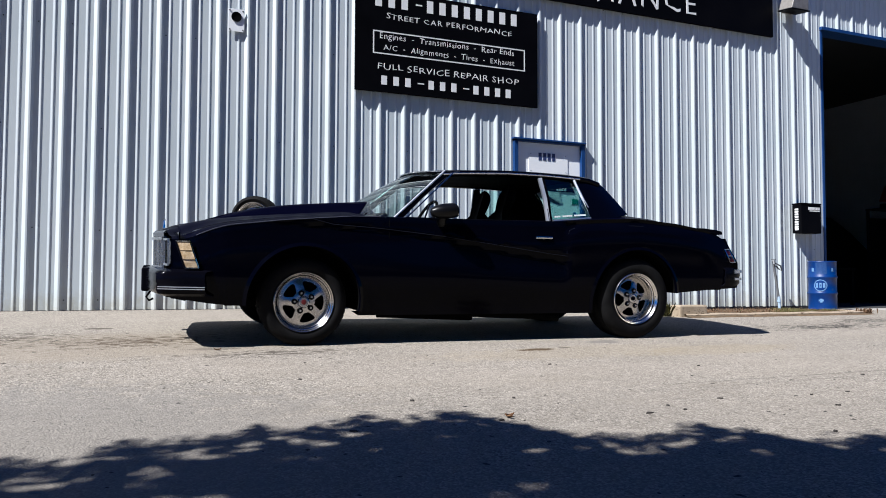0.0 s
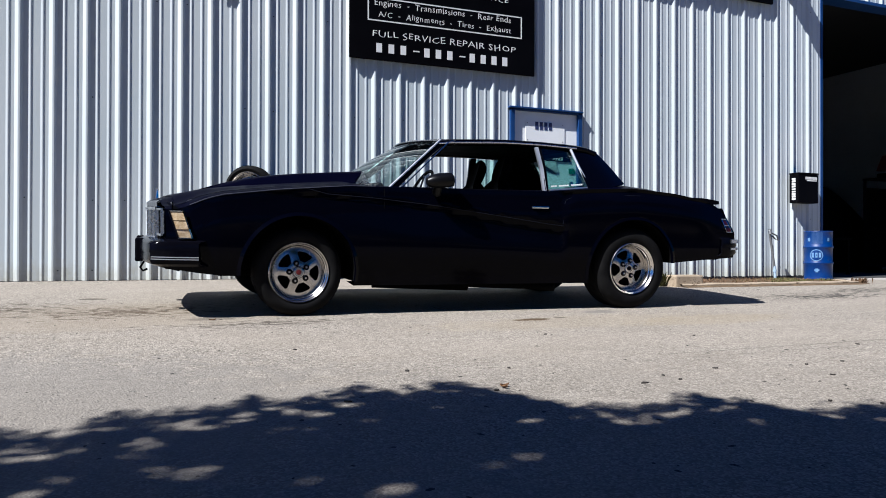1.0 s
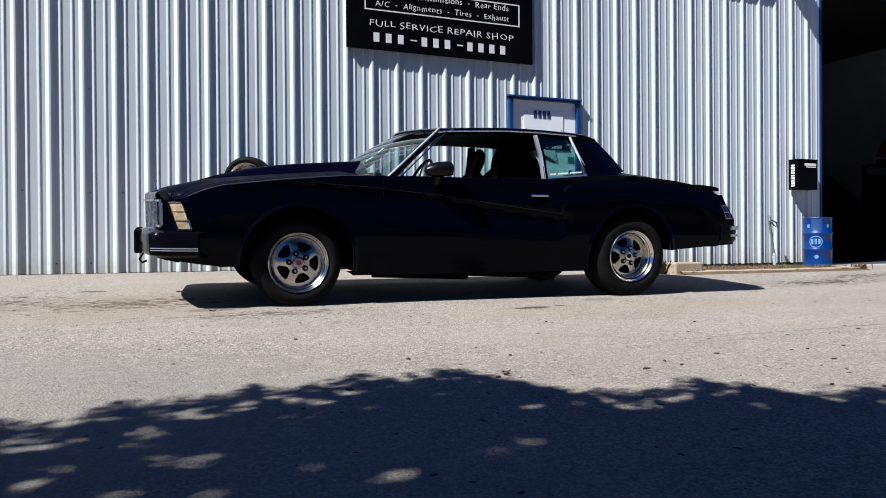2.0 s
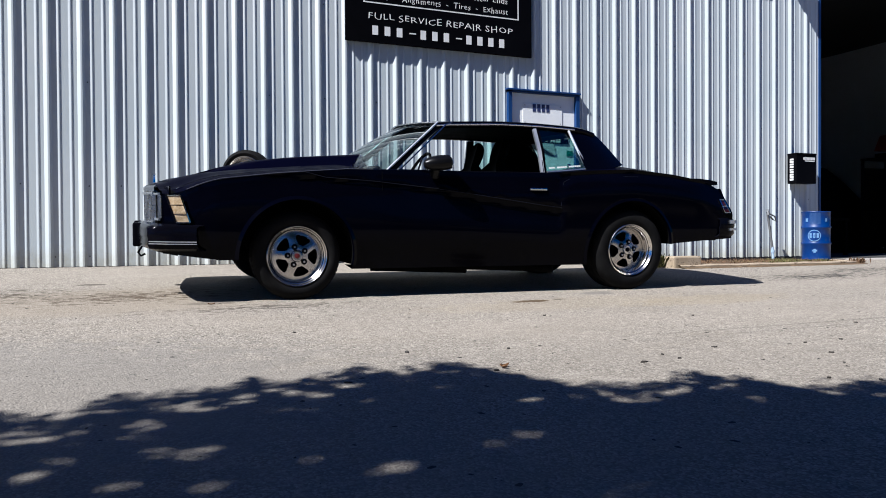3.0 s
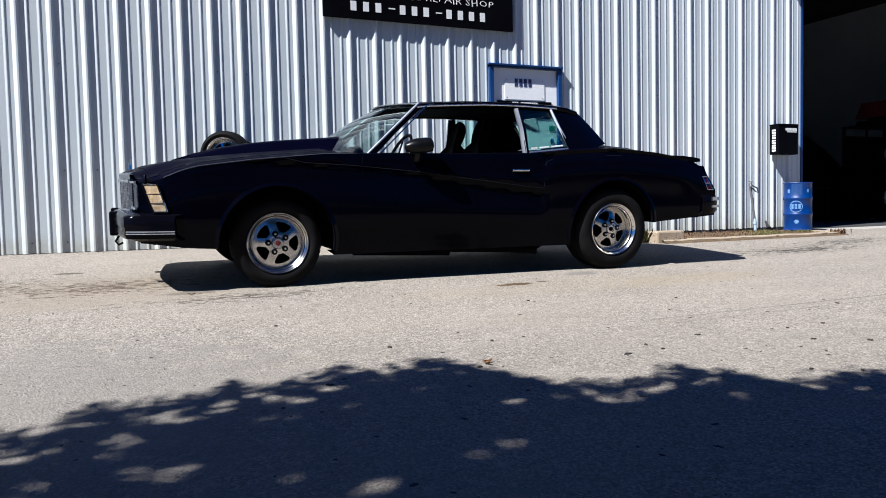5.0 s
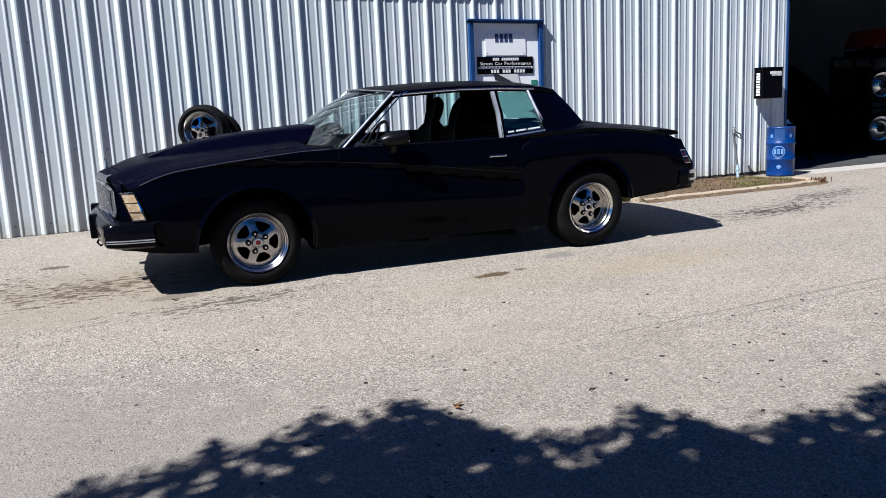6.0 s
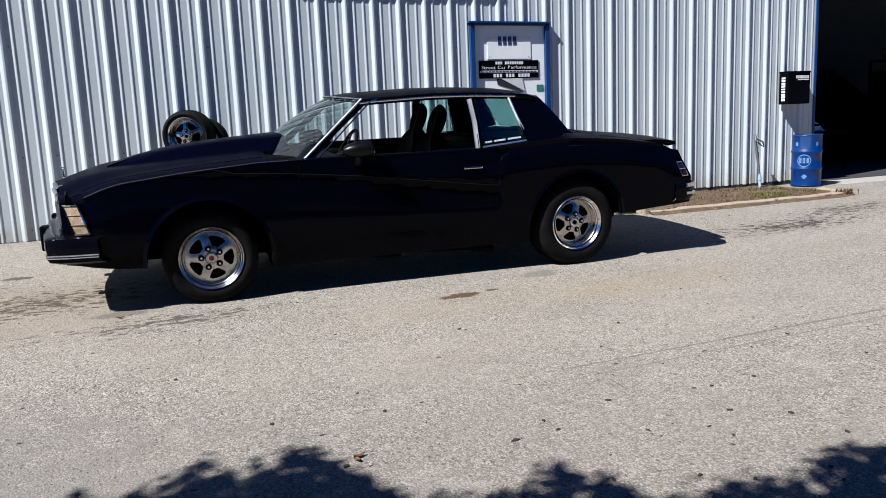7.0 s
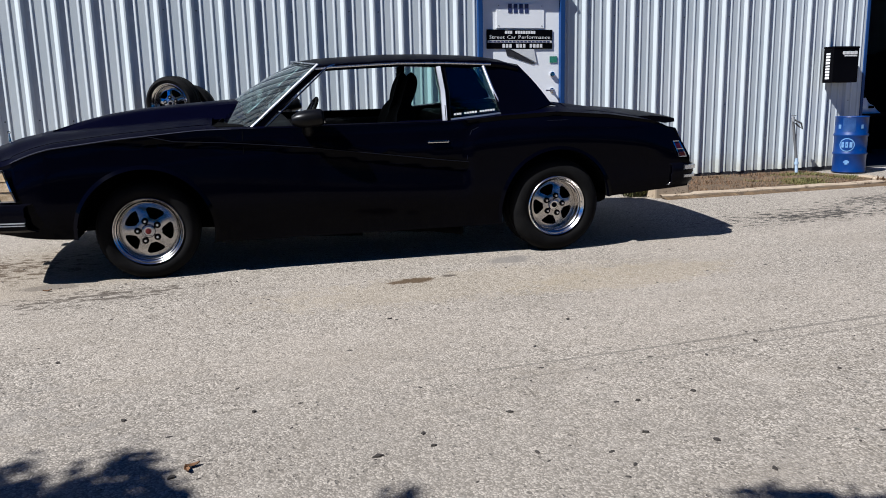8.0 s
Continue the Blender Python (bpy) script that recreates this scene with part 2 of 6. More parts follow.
def old_asphalt():
    """Sun-bleached asphalt: pale exposed stones in grey binder, worn patches, oil spots, a faint seam, near ground
    shaded darker.
    """
    m, n, l, p = nodes_of("bleached_asphalt")
    co = n.new("ShaderNodeTexCoord").outputs["Object"]
    shift = n.new("ShaderNodeTexNoise")
    shift.inputs["Scale"].default_value, shift.inputs["Detail"].default_value = 30, 3
    l.new(co, shift.inputs["Vector"])
    bent = n.new("ShaderNodeMix")
    bent.data_type, bent.blend_type = "RGBA", "LINEAR_LIGHT"
    bent.inputs["Factor"].default_value = 0.012
    l.new(co, bent.inputs[6])
    l.new(shift.outputs["Color"], bent.inputs[7])
    bent = bent.outputs[2]

    def cells_of(scale):
        t = n.new("ShaderNodeTexVoronoi")
        t.inputs["Scale"].default_value = scale
        l.new(bent, t.inputs["Vector"])
        tone_of = n.new("ShaderNodeSeparateColor")
        l.new(t.outputs["Color"], tone_of.inputs[0])
        return t.outputs["Distance"], tone_of.outputs[0], tone_of.outputs[1]

    far, tone, other = cells_of(112)
    stone = mix_of(n, l, tone, (0.18, 0.159, 0.129), (0.435, 0.391, 0.326))
    stone = mix_of(n, l, ramp_of(n, l, other, 0.90, 0.94, 0.0, 0.6), stone, (0.07989, 0.07258, 0.06099))
    gap = ramp_of(n, l, far, 0.44, 0.70)
    colour = mix_of(n, l, gap, stone, (0.110, 0.097, 0.077))
    clots = noise_of(n, l, bent, 46, 4, 0.8)
    colour = mix_of(n, l, ramp_of(n, l, clots, 0.50, 0.64, 0.0, 0.66), colour, (0.105, 0.092, 0.073))
    colour = mix_of(n, l, ramp_of(n, l, noise_of(n, l, bent, 30, 4, 0.75), 0.52, 0.66, 0.0, 0.5), colour, (0.39, 0.355, 0.298))
    flow = n.new("ShaderNodeMapping")
    flow.inputs["Rotation"].default_value, flow.inputs["Scale"].default_value = (0, 0, radians(-7)), (0.55, 1.7, 1)
    l.new(co, flow.inputs["Vector"])
    tracks = noise_of(n, l, flow.outputs[0], 1.6, 6, 0.7)
    pit_far, pit_tone, pit_size = cells_of(42)
    pit_round = math_of(n, l, "SUBTRACT", math_of(n, l, "ADD", 0.10, math_of(n, l, "MULTIPLY", pit_size, 0.28)), pit_far)
    pit = math_of(n, l, "MULTIPLY", ramp_of(n, l, pit_round, -0.05, 0.05), ramp_of(n, l, math_of(n, l, "ADD", pit_tone, math_of(n, l, "MULTIPLY", tracks, 1.1)), 1.20, 1.30))
    colour = mix_of(n, l, math_of(n, l, "MULTIPLY", pit, 0.8), colour, (0.05993, 0.05255, 0.04147))
    hole_far, hole_tone, hole_size = cells_of(8)
    ragged_edge = math_of(n, l, "ADD", hole_far, math_of(n, l, "MULTIPLY", math_of(n, l, "SUBTRACT", noise_of(n, l, co, 40, 4, 0.7), 0.5), 0.26))
    hole = math_of(n, l, "MULTIPLY", ramp_of(n, l, ragged_edge, 0.03, 0.11, 1.0, 0.0), ramp_of(n, l, hole_tone, 0.74, 0.80))
    colour = mix_of(n, l, math_of(n, l, "MULTIPLY", hole, 0.94), colour, (0.03494, 0.03904, 0.03024))
    crumbs = noise_of(n, l, flow.outputs[0], 17, 6, 0.8)
    colour = mix_of(n, l, ramp_of(n, l, crumbs, 0.575, 0.64, 0.0, 0.42), colour, (0.10, 0.086, 0.066))
    wear = noise_of(n, l, co, 0.55, 5, 0.6)
    colour = mix_of(n, l, ramp_of(n, l, wear, 0.42, 0.66, 0.0, 0.4), colour, (0.2747, 0.2402, 0.1927))
    colour = mix_of(n, l, ramp_of(n, l, tracks, 0.50, 0.72, 0.0, 0.5), colour, (0.1847, 0.1602, 0.1244))
    colour = mix_of(n, l, ramp_of(n, l, noise_of(n, l, co, 3.1, 6, 0.75), 0.54, 0.74, 0.0, 0.4), colour, (0.3095, 0.2802, 0.2342))

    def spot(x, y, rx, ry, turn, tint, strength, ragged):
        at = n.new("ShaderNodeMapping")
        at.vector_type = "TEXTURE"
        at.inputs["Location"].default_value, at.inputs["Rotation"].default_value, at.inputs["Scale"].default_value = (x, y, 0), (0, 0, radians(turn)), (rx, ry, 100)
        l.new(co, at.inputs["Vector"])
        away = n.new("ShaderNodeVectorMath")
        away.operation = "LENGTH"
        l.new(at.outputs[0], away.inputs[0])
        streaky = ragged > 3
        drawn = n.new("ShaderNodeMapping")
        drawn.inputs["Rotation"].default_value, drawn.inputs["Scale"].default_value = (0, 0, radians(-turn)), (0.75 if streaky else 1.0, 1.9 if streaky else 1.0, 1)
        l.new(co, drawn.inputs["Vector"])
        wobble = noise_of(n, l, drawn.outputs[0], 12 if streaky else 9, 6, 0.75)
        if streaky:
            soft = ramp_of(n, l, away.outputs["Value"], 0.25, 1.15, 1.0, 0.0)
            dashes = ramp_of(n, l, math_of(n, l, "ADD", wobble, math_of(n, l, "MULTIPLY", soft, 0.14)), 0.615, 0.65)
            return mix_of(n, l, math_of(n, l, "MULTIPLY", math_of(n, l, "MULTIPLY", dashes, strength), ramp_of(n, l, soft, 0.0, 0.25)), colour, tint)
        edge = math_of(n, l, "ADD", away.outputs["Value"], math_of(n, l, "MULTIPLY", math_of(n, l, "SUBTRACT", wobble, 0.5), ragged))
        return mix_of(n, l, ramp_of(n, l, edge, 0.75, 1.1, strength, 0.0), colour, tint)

    for args in SPOTS_AND_SHADING:
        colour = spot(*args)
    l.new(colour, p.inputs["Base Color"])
    p.inputs["Roughness"].default_value = 0.92
    p.inputs["Specular IOR Level"].default_value = 0.25
    relief = math_of(n, l, "SUBTRACT", math_of(n, l, "MULTIPLY", ramp_of(n, l, far, 0.2, 0.7, 1.0, 0.0), 0.5), math_of(n, l, "ADD", pit, hole))
    bump_of(n, l, p, relief, 0.75, 0.004)
    return m


# x, y, half length, half width, turn, tint, strength, raggedness
SPOTS_AND_SHADING = [
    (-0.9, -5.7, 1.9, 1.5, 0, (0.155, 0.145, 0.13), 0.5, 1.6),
    # near ground: shadowed pits and weaker backscatter painted in as a darker tone
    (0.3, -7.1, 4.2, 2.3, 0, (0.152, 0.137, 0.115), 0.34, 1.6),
    (0.0, -2.75, 1.6, 0.75, 8, (0.2103, 0.1765, 0.1284), 0.45, 1.2),
    (3.0, -3.85, 1.2, 0.30, 4, (0.2418, 0.2003, 0.1284), 0.26, 2.6),
    (4.1, -4.0, 0.8, 0.25, 6, (0.2313, 0.1896, 0.1181), 0.35, 2.0),
    (2.76, -3.68, 0.14, 0.055, 5, (0.055, 0.034, 0.014), 0.92, 2.9),
    (3.02, -3.63, 0.05, 0.03, 0, (0.05782, 0.04742, 0.03596), 0.9, 1.4),
    (3.55, -3.36, 0.16, 0.09, 10, (0.1262, 0.1159, 0.1027), 0.7, 1.5),
    (-0.14, -1.65, 0.12, 0.05, 0, (0.05782, 0.04742, 0.03596), 0.9, 2.0),
    (0.15, -2.55, 1.0, 0.50, 12, (0.05, 0.033, 0.018), 0.9, 5.0),
    (-1.0, -2.3, 1.1, 0.55, 8, (0.04505, 0.03387, 0.02201), 0.95, 5.0),
    (0.9, -3.42, 0.9, 0.22, 4, (0.05782, 0.04742, 0.03596), 0.9, 4.6),
    (0.62, -3.1, 0.20, 0.07, 0, (0.1051, 0.08957, 0.07191), 0.7, 2.2),
    (6.7, -2.72, 1.4, 0.36, 4, (0.02628, 0.02318, 0.01953), 0.97, 5.0),
    (7.9, -2.30, 1.2, 0.30, 6, (0.04205, 0.03688, 0.03081), 0.92, 4.6),
    (4.3, -5.17, 2.3, 0.011, 1.5, (0.09, 0.081, 0.067), 0.6, 2.6),
    (4.1, -5.29, 2.0, 0.008, 2.2, (0.10, 0.09, 0.075), 0.5, 2.8),
]
M["asphalt"] = old_asphalt()


# ---------------------------------------------------------------- mesh helpers
def finish(name, bm, material, smooth=False):
    bmesh.ops.recalc_face_normals(bm, faces=bm.faces)
    me = bpy.data.meshes.new(name)
    bm.to_mesh(me)
    bm.free()
    if smooth:
        me.shade_smooth()
        me.set_sharp_from_angle(angle=radians(38))
    me.materials.append(material)
    return me


def thing(name, at, label, category, group="", kind="", m=None):
    ob = new(name)
    ob.empty_display_size = 0.1
    ob.matrix_basis = m if m is not None else Matrix.Translation(at)
    return tagged(ob, label, category, group, kind)


def part(name, bm, material, parent, label="", smooth=False):
    ob = new(name, finish(name, bm, material, smooth))
    ob.parent = parent
    return tagged(ob, label)


def solid(name, bm, material, label, category, kind="", smooth=False):
    return tagged(new(name, finish(name, bm, material, smooth)), label, category, "", kind)


def box(x0, x1, y0, y1, z0, z1, bevel=0.0, bm=None):
    bm = bm or bmesh.new()
    made = bmesh.ops.create_cube(bm, size=1.0, matrix=Matrix.LocRotScale(((x0 + x1) / 2, (y0 + y1) / 2, (z0 + z1) / 2), None, (x1 - x0, y1 - y0, z1 - z0)))
    if bevel:
        vs = set(made["verts"])
        bmesh.ops.bevel(bm, geom=[e for e in bm.edges if e.verts[0] in vs], offset=bevel, segments=2, profile=0.5, affect="EDGES")
    return bm


def moved(bm, m):
    bmesh.ops.transform(bm, matrix=m, verts=bm.verts)
    return bm


def joined(*parts_):
    """One bmesh out of several."""
    out = bmesh.new()
    for b in parts_:
        me = bpy.data.meshes.new("joint")
        b.to_mesh(me)
        b.free()
        out.from_mesh(me)
        bpy.data.meshes.remove(me)
    return out


def lathe(profile, seg=40, axis="Y", closed=False):
    """Turns (radius, height) pairs round an axis."""
    bm, rings = bmesh.new(), []
    for r, h in profile:
        ring = []
        for k in range(seg):
            a = 2 * math.pi * k / seg
            u, v = r * math.cos(a), r * math.sin(a)
            ring.append(bm.verts.new((u, h, v) if axis == "Y" else (u, v, h)))
        rings.append(ring)
    pairs = list(zip(rings, rings[1:])) + ([(rings[-1], rings[0])] if closed else [])
    for a, b in pairs:
        for k in range(seg):
            bm.faces.new((a[k], a[(k + 1) % seg], b[(k + 1) % seg], b[k]))
    if not closed:
        for ring in (rings[0], rings[-1]):
            bm.faces.new(ring)
    return bm


def tube(points, radius, seg=8, caps=True):
    """A round bar along a line of points; radius may be one number or one for each point."""
    pts = [Vector(p) for p in points]
    radii = radius if isinstance(radius, (list, tuple)) else [radius] * len(pts)
    bm, rings, side = bmesh.new(), [], None
    for i, p in enumerate(pts):
        d = (pts[min(i + 1, len(pts) - 1)] - pts[max(i - 1, 0)]).normalized()
        if side is None:
            side = d.orthogonal().normalized()
        side = (side - d * side.dot(d)).normalized()
        up = d.cross(side)
        rings.append([bm.verts.new(p + radii[i] * (math.cos(2 * math.pi * k / seg) * side + math.sin(2 * math.pi * k / seg) * up)) for k in range(seg)])
    for a, b in zip(rings, rings[1:]):
        for k in range(seg):
            bm.faces.new((a[k], a[(k + 1) % seg], b[(k + 1) % seg], b[k]))
    if caps:
        bm.faces.new(rings[0])
        bm.faces.new(rings[-1])
    return bm


def sheet(rows, thick=0.0, wrap=False):
    """A surface through rows of points; thick gives it a back, that far along its normals."""
    bm = bmesh.new()
    vs = [[bm.verts.new(p) for p in row] for row in rows]
    for a, b in zip(vs, vs[1:]):
        for k in range(len(a) - 1):
            bm.faces.new((a[k], a[k + 1], b[k + 1], b[k]))
    if thick:
        bmesh.ops.recalc_face_normals(bm, faces=bm.faces)
        bmesh.ops.solidify(bm, geom=bm.faces, thickness=thick)
    return bm


def prism(outline, y0, y1, bevel=0.0):
    """An outline in x and z, drawn out from y0 to y1."""
    bm = bmesh.new()
    a = [bm.verts.new((x, y0, z)) for x, z in outline]
    b = [bm.verts.new((x, y1, z)) for x, z in outline]
    bm.faces.new(a)
    bm.faces.new(list(reversed(b)))
    for k in range(len(a)):
        j = (k + 1) % len(a)
        bm.faces.new((a[k], b[k], b[j], a[j]))
    if bevel:
        bmesh.ops.bevel(bm, geom=list(bm.edges), offset=bevel, segments=2, profile=0.5, affect="EDGES")
    return bm


def strip(points, width, depth, out=(0, -1, 0), bevel=0.0):
    """A flat moulding along a line: width across, depth towards out."""
    pts, out = [Vector(p) for p in points], Vector(out).normalized()
    bm, rings = bmesh.new(), []
    for i, p in enumerate(pts):
        d = (pts[min(i + 1, len(pts) - 1)] - pts[max(i - 1, 0)]).normalized()
        side = d.cross(out).normalized()
        o = side.cross(d).normalized()
        w = width / 2
        rings.append([bm.verts.new(q) for q in (p + side * w - o * 0.002, p + side * w * 0.8 + o * depth, p - side * w * 0.8 + o * depth, p - side * w - o * 0.002)])
    for a, b in zip(rings, rings[1:]):
        for k in range(4):
            bm.faces.new((a[k], a[(k + 1) % 4], b[(k + 1) % 4], b[k]))
    bm.faces.new(rings[0])
    bm.faces.new(rings[-1])
    return bm


def lerp(table, x):
    return float(np.interp(x, [p[0] for p in table], [p[1] for p in table]))


def ease(a, b, x):
    t = min(1.0, max(0.0, (x - a) / (b - a)))
    return t * t * (3 - 2 * t)


def lettering(text, x, y, z, size, material, parent, width=0.0, shear=0.0, thick=0.002, slant=0.0, name="lettering", turn=None, wobble=0.0, unsteady=0.0):
    """Words in the built-in font as a mesh, standing on an upright board that faces -y; x is their left end."""
    cu = bpy.data.curves.new("words", "FONT")
    cu.body, cu.size, cu.extrude, cu.shear, cu.resolution_u = text, size, thick, shear, 2
    cu.offset = -0.010 * size
    tmp = bpy.data.objects.new("words", cu)
    scene.collection.objects.link(tmp)
    bpy.context.view_layer.update()
    me = bpy.data.meshes.new_from_object(tmp.evaluated_get(bpy.context.evaluated_depsgraph_get()))
    bpy.data.objects.remove(tmp)
    bpy.data.curves.remove(cu)
    xs = [v.co.x for v in me.vertices]
    lo, span = min(xs), max(xs) - min(xs)
    k = width / span if width else 1.0
    me.transform(Matrix.Diagonal((k, 1, 1, 1)) @ Matrix.Translation((-lo, 0, 0)))
    if wobble:
        for v in me.vertices:
            v.co.y += wobble * math.sin(v.co.x * 31.0) + 0.5 * wobble * math.sin(v.co.x * 77.0 + 1)
    me.transform(pose(x, y, z, 90, 0, 0) if turn is None else pose(x, y, z) @ turn)
    return letters_of(me, material, parent, unsteady)


def letters_of(me, material, parent, unsteady=0.0):
    """One part for each letter of the words; unsteady tilts and shifts them as a brush held freely would."""
    bm = bmesh.new()
    bm.from_mesh(me)
    bpy.data.meshes.remove(me)
    bmesh.ops.remove_doubles(bm, verts=bm.verts, dist=1e-6)
    seen, islands = set(), []
    for start in bm.verts:
        if start in seen:
            continue
        stack, island = [start], []
        seen.add(start)
        while stack:
            v = stack.pop()
            island.append(v)
            for e in v.link_edges:
                o = e.other_vert(v)
                if o not in seen:
                    seen.add(o)
                    stack.append(o)
        islands.append([min(v.co.x for v in island), max(v.co.x for v in island), island])
    islands.sort(key=lambda i: i[0])
    letters = []
    for lo, hi, island in islands:
        if letters and min(hi, letters[-1][1]) - max(lo, letters[-1][0]) > 0.6 * min(hi - lo, letters[-1][1] - letters[-1][0]):
            letters[-1] = [min(lo, letters[-1][0]), max(hi, letters[-1][1]), letters[-1][2] + island]
        else:
            letters.append([lo, hi, island])
    made = []
    rnd = random.Random(len(letters))
    for lo, hi, island in letters:
        if unsteady:
            mid = sum((v.co for v in island), Vector()) / len(island)
            tall = max(v.co.z for v in island) - min(v.co.z for v in island)
            turn = Matrix.Translation(mid + Vector((0, 0, tall * rnd.uniform(-0.9, 0.9) * unsteady))) @ Euler((0, rnd.uniform(-1.0, 1.0) * unsteady, 0)).to_matrix().to_4x4() @ Matrix.Diagonal((rnd.uniform(0.82, 1.0), 1, 1 + unsteady * rnd.uniform(-1.2, 1.2), 1)) @ Matrix.Translation(-mid)
            for v in island:
                v.co = turn @ v.co
        out, twin = bmesh.new(), {}
        for v in island:
            twin[v] = out.verts.new(v.co)
        for f in {f for v in island for f in v.link_faces}:
            out.faces.new([twin[v] for v in f.verts])
        made.append(part("letter", out, material, parent))
    bm.free()
    return made


def bars(x0, x1, y, z0, z1, count, material, parent, name="lettering", seed=1, thick=0.003):
    """Unreadable or withheld writing: a row of plain bars."""
    rnd = random.Random(seed)
    step = (x1 - x0) / count
    return [part("letter_bar", box(x0 + k * step, x0 + (k + rnd.uniform(0.62, 0.82)) * step, y - thick, y, z0, z1), material, parent) for k in range(count)]


# ---------------------------------------------------------------- ground
def ground_z(x, y):
    yy = max(y, -10.5)
    z = 0.21 + 0.062 * min(yy, 0.4) + 0.00296 * min(yy, 0.4) ** 2
    flat = 0.118 + 0.004 * (yy + 1.6)
    k = ease(4.6, 6.2, x) * ease(-2.6, -1.3, yy)
    return z * (1 - k) + flat * k


def ground():
    xs = sorted({*np.round(np.arange(-12, 16.01, 0.4), 3), *(s * v for v in (22, 35, 60, 110, 220, 600) for s in (-1, 1))})
    ys = sorted({*np.round(np.arange(-14, 1.01, 0.35), 3), 6, 15, 30, 60, 150, 600, -18, -25, -40, -70, -150, -600})
    rows = [[(x, y, ground_z(x, y)) for x in xs] for y in ys]
    return solid("ground", sheet(rows), M["asphalt"], "sun-bleached grey asphalt yard with oil spots and pits", "ground", "structure", smooth=True)


ground()

# ---------------------------------------------------------------- building
PITCH, RIB0, CREEP, EAVE = 0.3072, 4.2992, 0.000260, 5.4
DOOR_X, DOOR_Z, BAY_X, BAY_Z = (4.525, 5.555), 2.31, (9.85, 13.7), 4.445


def rib_x(k):
    """Where the k-th high rib has its eastern crest edge; the sheets were laid with slowly creeping laps."""
    return RIB0 + k * PITCH + CREEP * k * k


def rib_line(x0, x1):
    """The cladding's outline in plan: a high rib about every foot, with two low ones between."""
    marks = []
    for k in range(-48, 44):
        c = rib_x(k)
        marks += [(c - 0.052, 0), (c - 0.020, -0.023), (c - 0.016, -0.024), (c - 0.002, -0.024), (c, -0.023), (c + 0.024, 0)]
        for d in (0.066, 0.173):
            marks += [(c + d, 0), (c + d + 0.017, -0.0065), (c + d + 0.024, -0.0065), (c + d + 0.037, 0)]
    marks.sort()
    at = [m[0] for m in marks]
    depth = [m[1] for m in marks]
    inner = [m for m in marks if x0 < m[0] < x1]
    return [(x0, float(np.interp(x0, at, depth)))] + inner + [(x1, float(np.interp(x1, at, depth)))]


def cladding(x0, x1, z0, z1, parent, lift=0.0):
    line = rib_line(x0, x1)
    rows = [[(x, y - lift, z) for x, y in line] for z in (z0, z1)]
    return part("wall_panel", sheet(rows, 0.0), M["cladding"], parent)


wall = thing("wall_south", (0, 0, 0), "white ribbed steel cladding wall with faint dirt runs", "wall", kind="structure")
part("lining", joined(box(-9.0, DOOR_X[0], 0.06, 0.2, -0.2, EAVE), box(DOOR_X[1], BAY_X[0], 0.06, 0.2, -0.2, EAVE), box(BAY_X[1], 18.0, 0.06, 0.2, -0.2, EAVE),
                      box(DOOR_X[0], DOOR_X[1], 0.06, 0.2, DOOR_Z, EAVE), box(BAY_X[0], BAY_X[1], 0.06, 0.2, BAY_Z, EAVE)), M["liner"], wall)
edges = sorted({-9.0, *[x for x in (rib_x(3 * k) - 0.056 for k in range(-16, 14)) if -9.0 < x < 18.0], DOOR_X[0], DOOR_X[1], BAY_X[0], BAY_X[1], 18.0})
for k, (a, b) in enumerate(zip(edges, edges[1:])):
    if b - a < 0.01 or a < -9.01:
        continue
    mid = (a + b) / 2
    foot = DOOR_Z if DOOR_X[0] < mid < DOOR_X[1] else BAY_Z if BAY_X[0] < mid < BAY_X[1] else (0.213 - 0.038 * ease(4.6, 6.2, mid))
    cladding(a, b + (0.004 if b < 17 else 0), foot, EAVE, wall, 0.0012 * (k % 2))
# screw heads in rows along the girts
screws = bmesh.new()
rnd = random.Random(4)
for z in (0.32, 1.02, 2.05, 3.10, 4.15, 5.2):
    for k in range(-34, 40):
        x = rib_x(k) + 0.045 + rnd.uniform(-0.01, 0.01)
        if DOOR_X[0] - 0.05 < x < DOOR_X[1] + 0.05 and z < DOOR_Z + 0.05 or BAY_X[0] - 0.06 < x < BAY_X[1] + 0.05 and z < BAY_Z:
            continue
        if rnd.random() < 0.45:
            continue
        bmesh.ops.create_cone(screws, cap_ends=True, segments=8, radius1=0.007, radius2=0.0055, depth=0.002, matrix=pose(x, -0.006, z + rnd.uniform(-0.012, 0.012), 90))
tagged(part("screw_heads", screws, M["screw"], wall), kind="stuff")
# dark strip along the wall foot, below the cladding's edge
part("dark_foot_strip", joined(box(-9.0, 4.5, -0.004, 0.05, 0.10, 0.216), box(5.6, BAY_X[0], -0.004, 0.05, 0.02, 0.182)), M["screw"], wall)

for nm, b in (("wall_west", box(-9.0, -8.85, 0.2, 14, -0.2, EAVE)), ("wall_east", box(17.85, 18.0, 0.2, 14, -0.2, EAVE)), ("wall_north", box(-9.0, 18.0, 14, 14.15, -0.2, EAVE)), ("wall_partition", box(8.95, 9.05, 0.2, 14, -0.2, EAVE))):
    solid(nm, b, M["liner"], "plain pale lined workshop wall", "wall", "structure")
# the unlit ceiling's shade is put into its base colour
M["ceiling"] = surface("shade_dark_ceiling", (0.018, 0.019, 0.021), (0.028, 0.029, 0.031), 1.2, 30, (0.8, 0.95), bump=0.002)
solid("ceiling", box(-8.95, 17.95, 0.22, 13.9, EAVE - 0.06, EAVE - 0.006), M["ceiling"], "workshop ceiling coloured dark for the shade inside", "ceiling", "structure")
